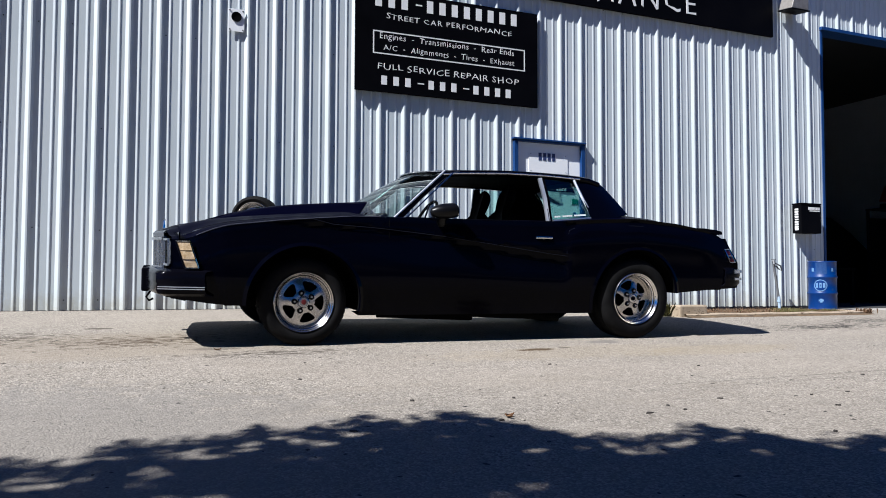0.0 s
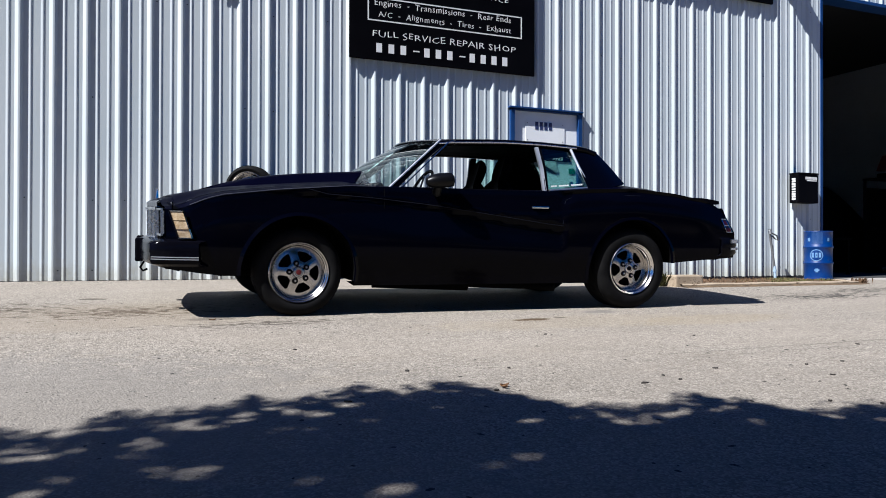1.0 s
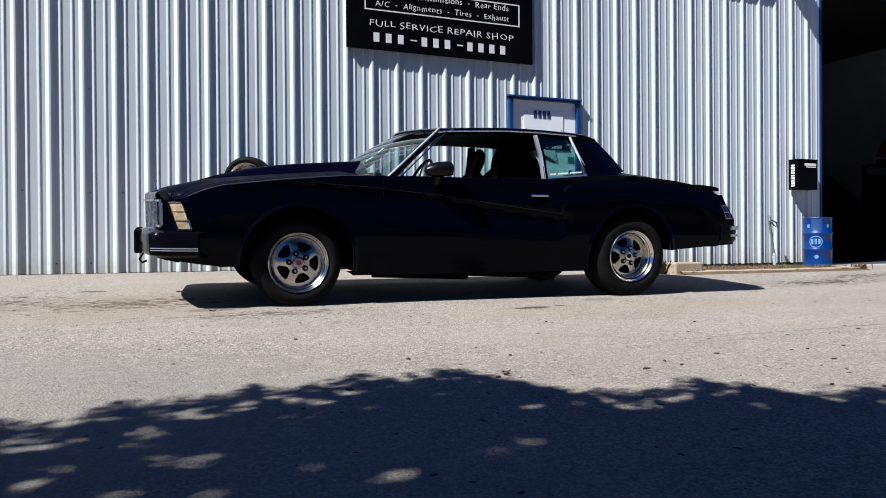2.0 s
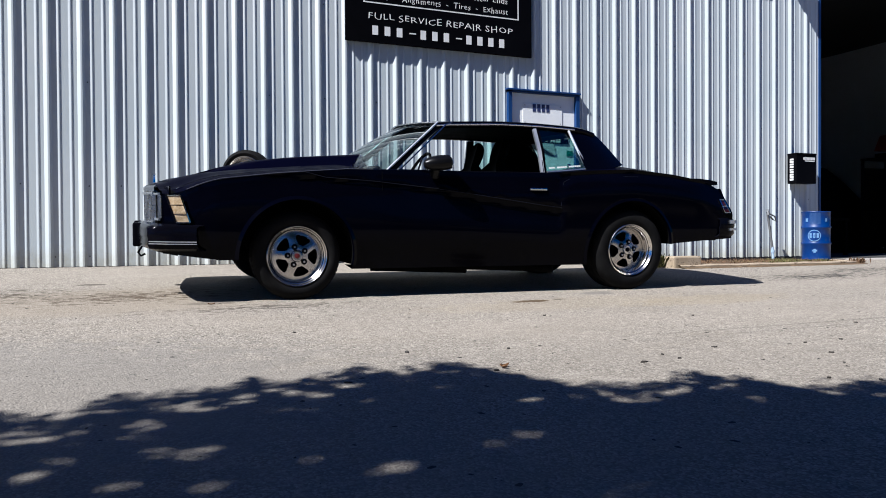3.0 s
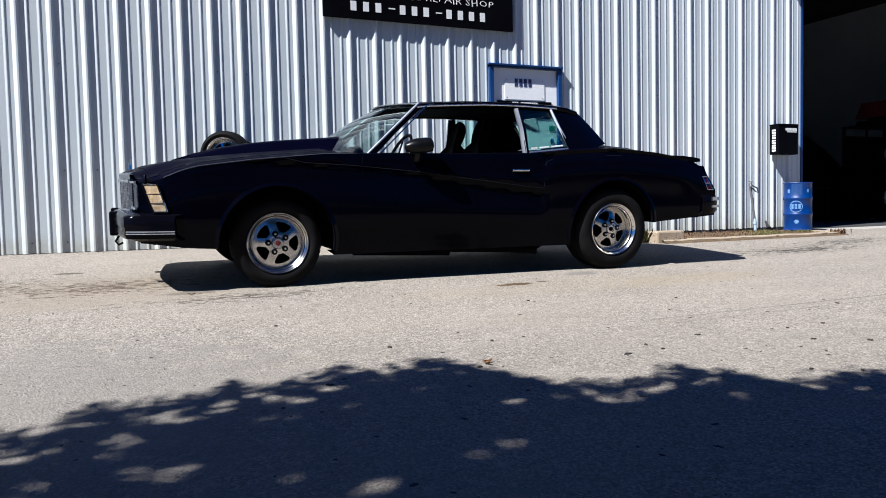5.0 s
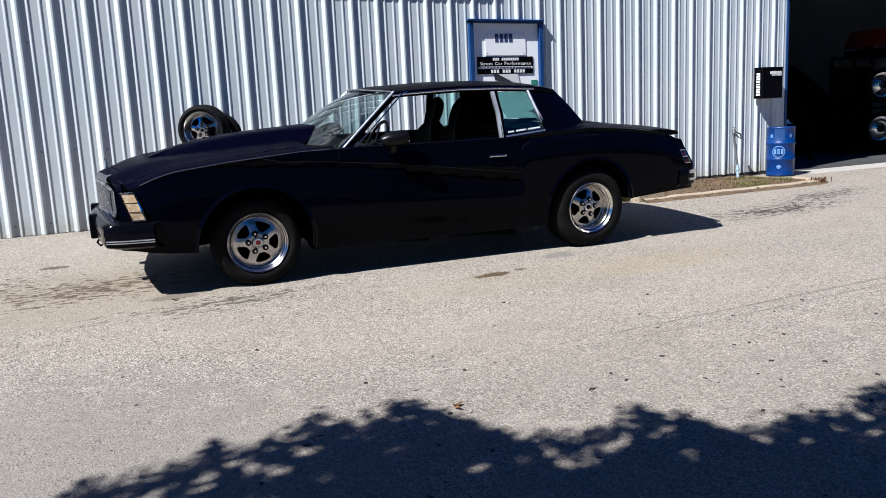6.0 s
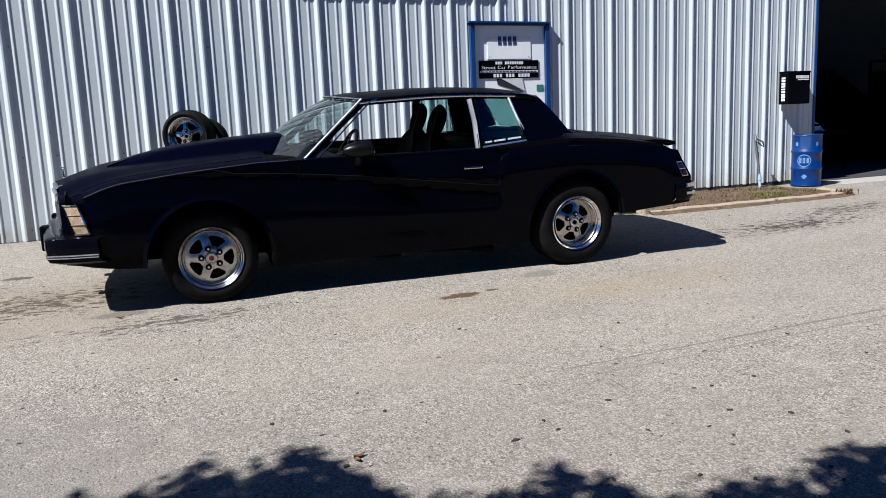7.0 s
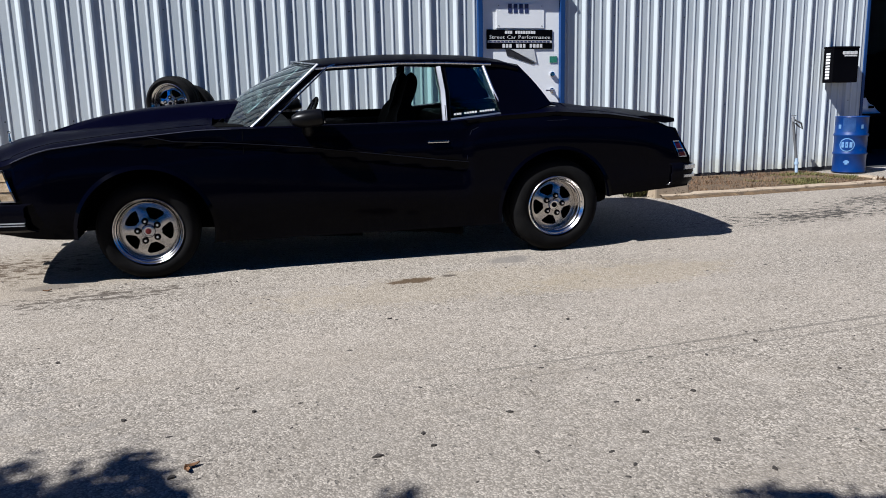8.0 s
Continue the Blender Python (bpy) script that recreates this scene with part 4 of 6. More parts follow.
def build_car():
    car = thing("muscle_car", (0, 0, 0), "lowered black-navy two-door muscle coupe with polished drag wheels", "car", m=CAR)
    panels = body_grid()
    body = part("body", panels["body"], M["paint"], car, "black-navy painted body shell", smooth=True)
    for s in (-1, 1):
        half = panels["fender_top"].copy()
        bmesh.ops.delete(half, geom=[f for f in half.faces if f.calc_center_median().y * s < 0], context="FACES")
        part("fender_top", half, M["flat_navy"], car, smooth=True)
    part("hood", panels["hood"], M["flat_navy"], car, smooth=True)
    part("deck_lid", panels["deck_lid"], M["flat_navy"], car, smooth=True)
    door = part("door", panels["door"], M["paint"], car, smooth=True)
    # hood scoop, open at its rear
    rows = []
    for x, z, wt, wb in ((-1.98, 0.888, 0.10, 0.13), (-1.82, 0.938, 0.17, 0.24), (-1.64, 0.982, 0.20, 0.30), (-1.45, 1.013, 0.215, 0.325), (-1.25, 1.035, 0.225, 0.34), (-1.06, 1.050, 0.235, 0.345), (-0.90, 1.062, 0.245, 0.35), (-0.765, 1.072, 0.25, 0.35)):
        base = lerp(HOOD, x) - 0.012
        sec = [(-wb, base), (-wt - 0.03, base + (z - base) * 0.55), (-wt - 0.008, z - 0.012), (-wt + 0.03, z - 0.001), (-0.1, z + 0.003), (0.1, z + 0.003), (wt - 0.03, z - 0.001), (wt + 0.008, z - 0.012), (wt + 0.03, base + (z - base) * 0.55), (wb, base)]
        rows.append([(x + 0.05 * (abs(y) / 0.3) ** 2, y, zz) for y, zz in sec])
    part("hood_scoop", sheet(rows, 0.008), M["flat_navy"], car, "tall black-navy cowl-induction scoop", smooth=True)
    part("cowl", box(-0.98, -0.72, -0.72, 0.72, 0.90, 0.945, 0.01), M["dark"], car)
    for y in (-0.42, 0.2):
        part("wiper", tube([(-0.88, y, 0.955), (-0.80, y + 0.25, 0.995), (-0.78, y + 0.5, 1.0)], 0.007, 6), M["satin"], car)
    # nose
    rows = []
    for z in (0.50, 0.56, 0.62, 0.68, 0.74, 0.785):
        rows.append([(-2.345 + 0.012 * (0.8 - z) + sweep(y) + 0.02, y, z) for y in np.linspace(-0.80, 0.80, 33)])
    part("front_panel", sheet(rows, 0.01), M["paint"], car, smooth=True)
    rows = [[(-2.372 + sweep(y) + dx, y, z) for y in np.linspace(-0.40, 0.40, 17)] for dx, z in ((0.02, 0.748), (-0.004, 0.755), (-0.006, 0.785), (0.010, 0.800), (0.035, 0.808))]
    part("header_trim", sheet(rows, 0.006), M["header"], car, "dull chrome header moulding", smooth=True)

    def front_x(y, z):
        return -2.372 + 0.014 * (0.8 - z) + sweep(y)

    grille = part("grille", sheet([[(front_x(y, z) + 0.020, y, z) for y in np.linspace(-0.37, 0.37, 15)] for z in (0.53, 0.74)], 0.006), M["dark"], car)
    for k in range(15):
        y = -0.357 + 0.051 * k
        part("grille_bar", tube([(front_x(y, 0.53), y, 0.532), (front_x(y, 0.74), y, 0.738)], 0.0055, 6), M["bright"], grille)
    for z in (0.53, 0.742):
        part("grille_frame", strip([(front_x(y, z) - 0.004, y, z) for y in np.linspace(-0.385, 0.385, 13)], 0.022, 0.012, (-1, 0, 0)), M["bright"], grille)
    for y in (-0.385, 0.385):
        part("grille_frame", strip([(front_x(y, 0.525) - 0.004, y, 0.525), (front_x(y, 0.747) - 0.004, y, 0.747)], 0.022, 0.012, (-1, 0, 0)), M["bright"], grille)
    for s in (-1, 1):
        hl = part("headlight", sheet([[(front_x(y, z) + 0.006, s * y, z) for y in np.linspace(0.47, 0.70, 7)] for z in (0.57, 0.65, 0.725)], 0.006), M["lens"], car, "rectangular headlight")
        part("bezel", joined(*[strip([(front_x(a[0], a[1]) - 0.002, s * a[0], a[1]), (front_x(b[0], b[1]) - 0.002, s * b[0], b[1])], 0.016, 0.012, (-1, 0, 0)) for a, b in (((0.46, 0.56), (0.71, 0.56)), ((0.46, 0.735), (0.71, 0.735)), ((0.46, 0.56), (0.46, 0.735)), ((0.71, 0.56), (0.71, 0.735)))]), M["bright"], hl)
        # wrap-round corner lamp
        def lamp_at(u, v):
            x = -2.205 + 0.085 * u + (0.72 - 0.545) * (1 - v) * 0.33
            z = 0.545 + 0.178 * v
            return (x, s * (side_y(x, z) + 0.004), z)
        lamp = part("corner_lamp", sheet([[lamp_at(u, v) for u in np.linspace(0, 1, 6)] for v in np.linspace(0, 1, 6)], 0.006), M["amber"], car, "cream and amber wrap-round corner lamp")
        for v in (0.0, 0.34, 0.67, 1.0):
            part("lamp_rib", strip([lamp_at(u, v) for u in np.linspace(-0.02, 1.02, 6)], 0.010 if v in (0.0, 1.0) else 0.0035, 0.006, (0, s, 0)), M["chrome"] if v in (0.0, 1.0) else M["amber"], lamp)
        part("lamp_edge", strip([lamp_at(1.03, v) for v in np.linspace(0, 1, 4)], 0.012, 0.008, (0, s, 0)), M["chrome"], lamp)
        part("lamp_edge", strip([lamp_at(-0.03, v) for v in np.linspace(0, 1, 4)], 0.010, 0.008, (0, s, 0)), M["satin"], lamp)
    # front bumper
    def bump_line(off):
        pts = []
        for y in np.linspace(0.0, 0.80, 12):
            pts.append((-2.412 + 0.075 * (y / 0.8) ** 1.6 + off, y))
        pts += [(-2.325 + off * 0.6, 0.845 - off * 0.6), (-2.27, 0.882 - off), (-2.15, 0.902 - off), (-2.02, 0.912 - off)]
        return [(x, -y) for x, y in reversed(pts)] + pts[1:]

    outer = bump_line(0.0)
    bumper = part("front_bumper", sheet([[(x + dx, y * k, z) for x, y in outer] for dx, k, z in ((0.06, 0.97, 0.355), (0.012, 0.995, 0.372), (0.0, 1.0, 0.40), (0.004, 1.0, 0.44), (-0.002, 1.0, 0.455), (0.0, 1.0, 0.505), (0.015, 0.995, 0.522), (0.08, 0.96, 0.535), (0.15, 0.93, 0.535))], 0.008), M["bumper"], car, "glossy black front bumper", smooth=True)
    for s in (-1, 1):
        for z in (0.417, 0.403):
            part("side_strip", strip([(-2.315, s * 0.878, z + 0.004), (-2.20, s * 0.905, z + 0.002), (-2.02, s * 0.918, z)], 0.006, 0.012, (0, s, 0)), M["trim"], bumper, "bright side strip")
        part("bumper_guard", box(-2.424, -2.365, s * 0.30 - 0.045, s * 0.30 + 0.045, 0.36, 0.53, 0.012), M["satin"], bumper, "black rubber bumper guard")
    part("air_dam", sheet([[(-2.33 + 0.16 * (abs(y) / 0.8) ** 2 + dx, y, z) for y in np.linspace(-0.66, 0.66, 17)] for dx, z in ((0, 0.36), (0.03, 0.325), (0.09, 0.31))], 0.008), M["dark"], car)
    part("tow_hook", tube([(-2.36, -0.22, 0.36), (-2.39, -0.22, 0.31), (-2.37, -0.22, 0.285), (-2.34, -0.22, 0.30)], 0.008, 8), M["dark"], car)
    orn = part("hood_ornament", tube([(-2.275, 0, 0.825), (-2.275, 0, 0.885)], [0.010, 0.004], 8), M["chrome"], car)
    part("ornament_ring", moved(lathe([(0.011, -0.003), (0.011, 0.003), (0.007, 0.003), (0.007, -0.003)], 16, closed=True), pose(-2.275, 0, 0.888)), M["chrome"], orn)
    # underbody and wells
    part("underbody", joined(box(-2.1, -1.80, -0.70, 0.70, 0.33, 0.42, 0.02), box(-0.90, 0.93, -0.80, 0.80, 0.225, 0.33, 0.03), box(-1.9, 2.0, -0.50, 0.50, 0.26, 0.45, 0.05), box(1.85, 2.40, -0.78, 0.78, 0.40, 0.5, 0.03)), M["dark"], car)
    for hub, r, a0, a1 in ((HUB_F, 0.402, -9, 182), (HUB_R, 0.408, 7, 192)):
        for s in (-1, 1):
            arc = [(hub[0] + r * math.cos(a), hub[1] + r * math.sin(a)) for a in np.linspace(radians(a0), radians(a1), 40)]
            rows = [[(x, s * (side_y(x, z) + o), z) for x, z in arc] for o in (0.018 if hub is HUB_F else 0.010, -0.02)]
            inner = [(x, s * 0.50, z) for x, z in arc]
            part("wheel_arch", sheet([[(hub[0] + (x - hub[0]) * 1.06, s * (side_y(x, z) + 0.001), hub[1] + (z - hub[1]) * 1.06) for x, z in arc], *rows], 0.0), M["paint"], car, smooth=True)
            part("wheel_well", sheet([rows[1], inner], 0.0), M["dark"], car)
            fan = bmesh.new()
            fan.faces.new([fan.verts.new(p) for p in inner])
            part("wheel_well", fan, M["dark"], car)
    part("exhaust", joined(tube([(0.05, -0.58, 0.20), (0.55, -0.66, 0.185), (0.72, -0.80, 0.18)], 0.032, 12), tube([(-0.7, -0.45, 0.22), (0.05, -0.58, 0.20)], 0.06, 12)), M["dark"], car)
    part("axle", joined(tube([(1.401, -0.7, 0.328), (1.401, 0.7, 0.328)], 0.04, 12), moved(lathe([(0.02, -0.13), (0.12, -0.08), (0.14, 0), (0.12, 0.08), (0.02, 0.13)], 20), pose(1.401, 0, 0.328))), M["dark"], car)
    part("front_axle", tube([(-1.345, -0.7, 0.308), (-1.345, 0.7, 0.308)], 0.03, 10), M["dark"], car)

    # glasshouse
    def roof_z(x, y):
        return lerp([(-0.36, 1.340), (-0.16, 1.368), (0.3, 1.394), (0.6, 1.396), (0.95, 1.384), (1.12, 1.364), (1.25, 1.318)], x) - 0.05 * (abs(y) / 0.63) ** 2.6

    def half_top(x):
        return lerp([(-0.35, 0.60), (-0.2, 0.628), (0.5, 0.650), (0.95, 0.640), (1.25, 0.575)], x)

    rows = []
    for u in np.linspace(0, 1, 30):
        row = []
        for v in np.linspace(-1, 1, 25):
            x0 = -0.335 + 0.145 * abs(v) ** 2
            x = x0 + (1.245 - 0.05 * abs(v) ** 2 - x0) * u
            row.append((x, v * half_top(x), roof_z(x, v * half_top(x))))
        rows.append(row)
    roof = part("roof", sheet(rows, 0.018), M["satin"], car, "satin black roof panel", smooth=True)
    ws = [[None] * 21 for _ in range(10)]
    for i, u in enumerate(np.linspace(0, 1, 10)):
        for j, v in enumerate(np.linspace(-1, 1, 21)):
            lo = Vector((-0.93 + 0.265 * abs(v) ** 2, v * 0.765, 0.955 - 0.022 * abs(v)))
            hi = Vector((-0.335 + 0.135 * abs(v) ** 2, v * 0.60, 1.334 - 0.022 * abs(v) ** 2))
            p = lo.lerp(hi, u)
            p.x -= 0.025 * math.sin(math.pi * u)
            p.z += 0.012 * math.sin(math.pi * u)
            ws[i][j] = p
    w = part("windshield", sheet(ws, 0.005), M["windshield"], car, "clear windshield with wavy reflections", smooth=True)
    w.visible_shadow = False
    part("windshield_moulding", tube([p + Vector((-0.012, 0, 0.010)) for p in ws[-1]], 0.006, 8), M["bright"], car, "bright windshield moulding", smooth=True)
    bl = [[Vector((1.51 - 0.09 * abs(v) ** 2, v * 0.64, 1.035)).lerp(Vector((1.240 - 0.05 * abs(v) ** 2, v * 0.55, 1.300 - 0.02 * abs(v) ** 2)), u) for v in np.linspace(-1, 1, 13)] for u in np.linspace(0, 1, 5)]
    g = part("rear_window", sheet(bl, 0.005), M["tinted"], car, smooth=True)
    g.visible_shadow = False
    part("parcel_shelf", box(0.95, 1.52, -0.70, 0.70, 0.97, 0.99, 0.005), M["vinyl"], car)
    for s in (-1, 1):
        a_lo, a_hi = (-0.652, s * 0.775, 0.918), (-0.206, s * 0.617, 1.302)
        part("a_pillar", strip([a_lo, Vector(a_lo).lerp(Vector(a_hi), 0.5) + Vector((-0.006, 0, 0.006)), a_hi], 0.046, 0.02, (0.1, s, 0.25)), M["paint"], car)
        part("pillar_moulding", tube([(-0.688, s * 0.795, 0.925), (-0.449, s * 0.713, 1.130), (-0.222, s * 0.635, 1.324)], 0.0085, 10), M["trim"], car)
        part("pillar_moulding", tube([(-0.598, s * 0.812, 0.925), (-0.374, s * 0.736, 1.122), (-0.160, s * 0.658, 1.308), (-0.11, s * 0.666, 1.324)], 0.0055, 8), M["dull_alloy"], car)
        rail = [(x, s * (half_top(x) + 0.008), roof_z(x, half_top(x)) - 0.012) for x in np.linspace(-0.24, 1.19, 14)]
        part("roof_rail", tube(rail, 0.024, 8), M["paint"], car)
        part("drip_moulding", tube([(x, y + s * 0.022, z - 0.002) for x, y, z in rail[:12]], 0.0075, 8), M["bright"], car)
        part("b_pillar", strip([(0.610, s * 0.815, 0.945), (0.625, s * 0.735, 1.13), (0.612, s * 0.665, 1.302)], 0.062, 0.008, (0, s, 0.3)), M["satin"], car)
        part("pillar_moulding", strip([(0.597, s * 0.822, 0.945), (0.603, s * 0.748, 1.13), (0.590, s * 0.676, 1.300)], 0.036, 0.016, (-0.22, s, 0.35)), M["trim"], car, "wide bright door pillar moulding")
        part("moulding_groove", strip([(0.603, s * 0.826, 0.95), (0.609, s * 0.7535, 1.13), (0.596, s * 0.681, 1.297)], 0.007, 0.012, (-0.22, s, 0.35)), M["satin"], car)
        part("quarter_glass", sheet([[Vector((0.645, s * 0.806, 0.962)).lerp(Vector((1.0, s * 0.792, 0.995)), u).lerp(Vector((0.645, s * 0.664, 1.298)).lerp(Vector((0.915, s * 0.648, 1.298)), u), v) for u in np.linspace(0, 1, 6)] for v in np.linspace(0, 1, 6)], 0.004), M["tinted"], car, "tinted quarter window").visible_shadow = False
        part("quarter_moulding", tube([(0.914, s * 0.668, 1.305), (0.955, s * 0.736, 1.16), (1.014, s * 0.812, 0.995)], 0.0115, 10), M["trim"], car)
        part("quarter_moulding", strip([(0.640, s * 0.818, 0.955), (0.83, s * 0.815, 0.972), (1.012, s * 0.805, 0.990)], 0.014, 0.014, (0, s, 0.2)), M["trim"], car)
        # sail panel between quarter window and rear window
        rows = []
        for v in np.linspace(0, 1, 12):
            row = []
            for u in np.linspace(0, 1, 10):
                lo = Vector((1.005, 0.80, 0.985)).lerp(Vector((1.415, 0.66, 1.040)), u)
                lo.y += 0.035 * math.sin(math.pi * u)
                hi = Vector((0.905, 0.652, 1.312)).lerp(Vector((1.205, 0.565, 1.314)), u)
                hi.z += 0.018 * math.sin(math.pi * u)
                p = lo.lerp(hi, v)
                p.x += 0.016 * u * math.sin(math.pi * v)
                p.y += 0.020 * math.sin(math.pi * v) * (1 - 0.5 * u) + 0.05 * (1 - v) ** 3
                p.z -= 0.04 * (1 - v) ** 4 * (1 - u)
                row.append((p.x, s * p.y, p.z))
            rows.append(row)
        part("sail_panel", sheet(rows, 0.01), M["paint"], car, smooth=True)
        part("rear_shoulder", sheet([[(x, s * (side_y(x, lerp(CREST, x)) - 0.004), lerp(CREST, x) - 0.002) for x in np.linspace(0.95, 1.66, 12)], [(x, s * (0.80 - 0.13 * ease(1.0, 1.6, x)), lerp(CREST, x) + 0.018 + 0.012 * ease(1, 1.5, x)) for x in np.linspace(0.95, 1.66, 12)], [(x, s * 0.52, 0.998) for x in np.linspace(0.95, 1.66, 12)]], 0.004), M["flat_navy"], car, smooth=True)
        # door furniture
        part("door_panel", box(-0.70, 0.60, min(s * 0.80, s * 0.72), max(s * 0.80, s * 0.72), 0.30, 0.885, 0.02), M["vinyl"], car, "black inner door panel")
        part("belt_moulding", strip([(-0.60, s * 0.838, 0.935), (0.0, s * 0.842, 0.936), (0.585, s * 0.838, 0.943)], 0.012, 0.006, (0, s * 0.3, 1)), M["satin"], car)
    hand = part("door_handle", box(0.458, 0.608, -0.890, -0.868, 0.806, 0.826, 0.006), M["chrome"], door, "chrome pull handle")
    part("handle_pull", box(0.472, 0.594, -0.902, -0.888, 0.810, 0.822, 0.004), M["chrome"], hand)
    part("door_lock", moved(lathe([(0.011, 0), (0.010, -0.008), (0.004, -0.010)], 14), pose(0.56, -0.868, 0.754)), M["chrome"], door)
    for xs_, zz in ((-0.735, (0.24, 0.93)), (0.715, (0.24, 0.66))):
        part("door_seam", strip([(xs_, -side_y(xs_, z) + 0.001, z) for z in np.linspace(*zz, 10)], 0.004, 0.0005), M["dark"], door)
    # thin paler tubes that draw the highlights along the body creases
    for s in (-1, 1):
        line = [(x, s * (side_y(x, lerp(CREST, x) - 0.004) + 0.0), lerp(CREST, x) - 0.002) for x in np.linspace(-2.1, -1.3, 16)]
        part("crease_highlight", tube([(nose_x(x, y, z), y, z) for x, y, z in line] + [(x, s * (side_y(x, lerp(SWOOP, x)) + 0.0), lerp(SWOOP, x)) for x in np.linspace(-1.15, 0.74, 26)], 0.0024, 8), M["crease_glint"], car, smooth=True)
        part("crease_highlight", tube([(0.735, s * (side_y(0.74, 0.70) + 0.001), 0.69)] + [(x, s * (side_y(x, lerp(HAUNCH, x)) - 0.001), lerp(HAUNCH, x)) for x in (0.737, 0.752, 0.772, 0.80, 0.846, 0.95, 1.098, 1.3, 1.5)], 0.0024, 8), M["crease_glint"], car, smooth=True)
    # painted highlight along the top edge of each front fender
    for s in (-1, 1):
        line = [(x, s * (side_y(x, lerp(CREST, x)) - 0.003), lerp(CREST, x) + 0.001) for x in np.linspace(-2.16, -0.80, 28)]
        part("fender_highlight", tube([(nose_x(x, y, z), y, z) for x, y, z in line], 0.0032, 8), M["edge_light"], car, smooth=True)
    # mirrors
    for s in (-1, 1):
        mir = lathe([(0.004, -0.125), (0.026, -0.115), (0.042, -0.08), (0.050, -0.02), (0.050, 0.05), (0.045, 0.085), (0.030, 0.10)], 20, "Z")
        m = part("door_mirror", moved(mir, pose(-0.318, s * 0.925, 0.992, 0, 84, s * 6) @ Matrix.Diagonal((1.12, 1.3, 0.94, 1))), M["shell"], car, "black teardrop door mirror", smooth=True)
        part("mirror_stalk", tube([(-0.325, s * 0.845, 0.905), (-0.33, s * 0.885, 0.935), (-0.335, s * 0.915, 0.965)], [0.040, 0.032, 0.022], 12), M["shell"], m, smooth=True)
        part("mirror_glass", moved(lathe([(0.040, 0.0), (0.040, 0.004)], 20, "Z"), pose(-0.226, s * 0.915, 0.985, 0, 84, s * 6) @ Matrix.Diagonal((0.85, 1.25, 1, 1))), M["chrome"], m)
    # tail
    rows = [[(nose_x(2.42, y, z) - 0.002, y, z) for y in np.linspace(-0.84, 0.84, 25)] for z in (0.44, 0.52, 0.60, 0.66, 0.72, 0.78, 0.83, 0.855)]
    part("tail_panel", sheet(rows, 0.01), M["paint"], car, smooth=True)
    for s in (-1, 1):
        def tail_at(u, v):
            z, X = 0.648 + 0.112 * v, 2.330 + 0.056 * u
            y = side_y(X, z) + 0.007
            return (nose_x(X, y, z), s * y, z)
        tl = part("tail_light", sheet([[tail_at(u, v) for u in np.linspace(0, 1, 5)] for v in np.linspace(0, 1, 5)], 0.006), M["red_lens"], car, "red wrap-round tail light")
        for v in (0.0, 0.5, 1.0):
            part("lamp_edge", strip([tail_at(u, v) for u in np.linspace(-0.04, 1.04, 5)], 0.008, 0.008, (0, s, 0)), M["bright"], tl)
        for u in (-0.04, 1.04):
            part("lamp_edge", strip([tail_at(u, v) for v in np.linspace(0, 1, 4)], 0.008, 0.006, (0, s, 0)), M["chrome"], tl)
        part("tail_light_inner", sheet([[(nose_x(2.42, y, z) + 0.012, s * y, z) for y in np.linspace(0.50, 0.80, 7)] for z in (0.645, 0.70, 0.765)], 0.006), M["red_lens"], car)

    def rear_line(off):
        pts = [(2.572 - 0.05 * (y / 0.78) ** 2 - off, y) for y in np.linspace(0.0, 0.78, 10)] + [(2.512 - off, 0.835), (2.468, 0.868 - off), (2.40, 0.885 - off), (2.31, 0.890 - off)]
        return [(x, -y) for x, y in reversed(pts)] + pts[1:]

    rb = part("rear_bumper", sheet([[(x - dx, y * k, z) for x, y in rear_line(0)] for dx, k, z in ((0.08, 0.96, 0.43), (0.02, 0.99, 0.44), (0.0, 1, 0.465), (0.006, 1, 0.515), (-0.004, 1, 0.53), (0, 1, 0.58), (0.02, 0.99, 0.60), (0.10, 0.96, 0.607))], 0.008), M["bumper"], car, "black painted rear bumper", smooth=True)
    for s in (-1, 1):
        for z, h in ((0.568, 0.036), (0.503, 0.024)):
            part("corner_strip", strip([(2.405, s * 0.888, z), (2.472, s * 0.872, z), (2.517, s * 0.838, z), (2.529, s * 0.79, z)], h, 0.010, (0.5, s, 0)), M["bright"], rb, "bright corner strip")
    part("rear_valance", box(2.28, 2.44, -0.72, 0.72, 0.40, 0.47, 0.03), M["dark"], car)
    # deck spoiler
    sec = [(2.13, 0.948), (2.24, 0.950), (2.37, 0.938), (2.432, 0.926), (2.438, 0.900), (2.36, 0.892), (2.24, 0.912)]
    rows = [[(x - 0.05 * (abs(y) / 0.74) ** 3, y, z - 0.020 * (abs(y) / 0.74) ** 2 + 0.012) for x, z in sec + sec[:1]] for y in np.linspace(-0.74, 0.74, 17)]
    sp = part("deck_spoiler", sheet(rows), M["satin"], car, "black full-width deck spoiler", smooth=True)
    for y in (-0.55, 0.0, 0.55):
        part("spoiler_foot", box(2.21, 2.32, y - 0.03, y + 0.03, 0.88, 0.925, 0.008), M["satin"], sp)
    for s in (-1, 1):
        cap = prism(sec, -0.006, 0.006)
        part("spoiler_end", moved(cap, pose(-0.05, s * 0.742, -0.008)), M["satin"], sp)
    # cabin
    part("dashboard", box(-0.80, -0.38, -0.74, 0.74, 0.72, 0.935, 0.03), M["vinyl"], car)
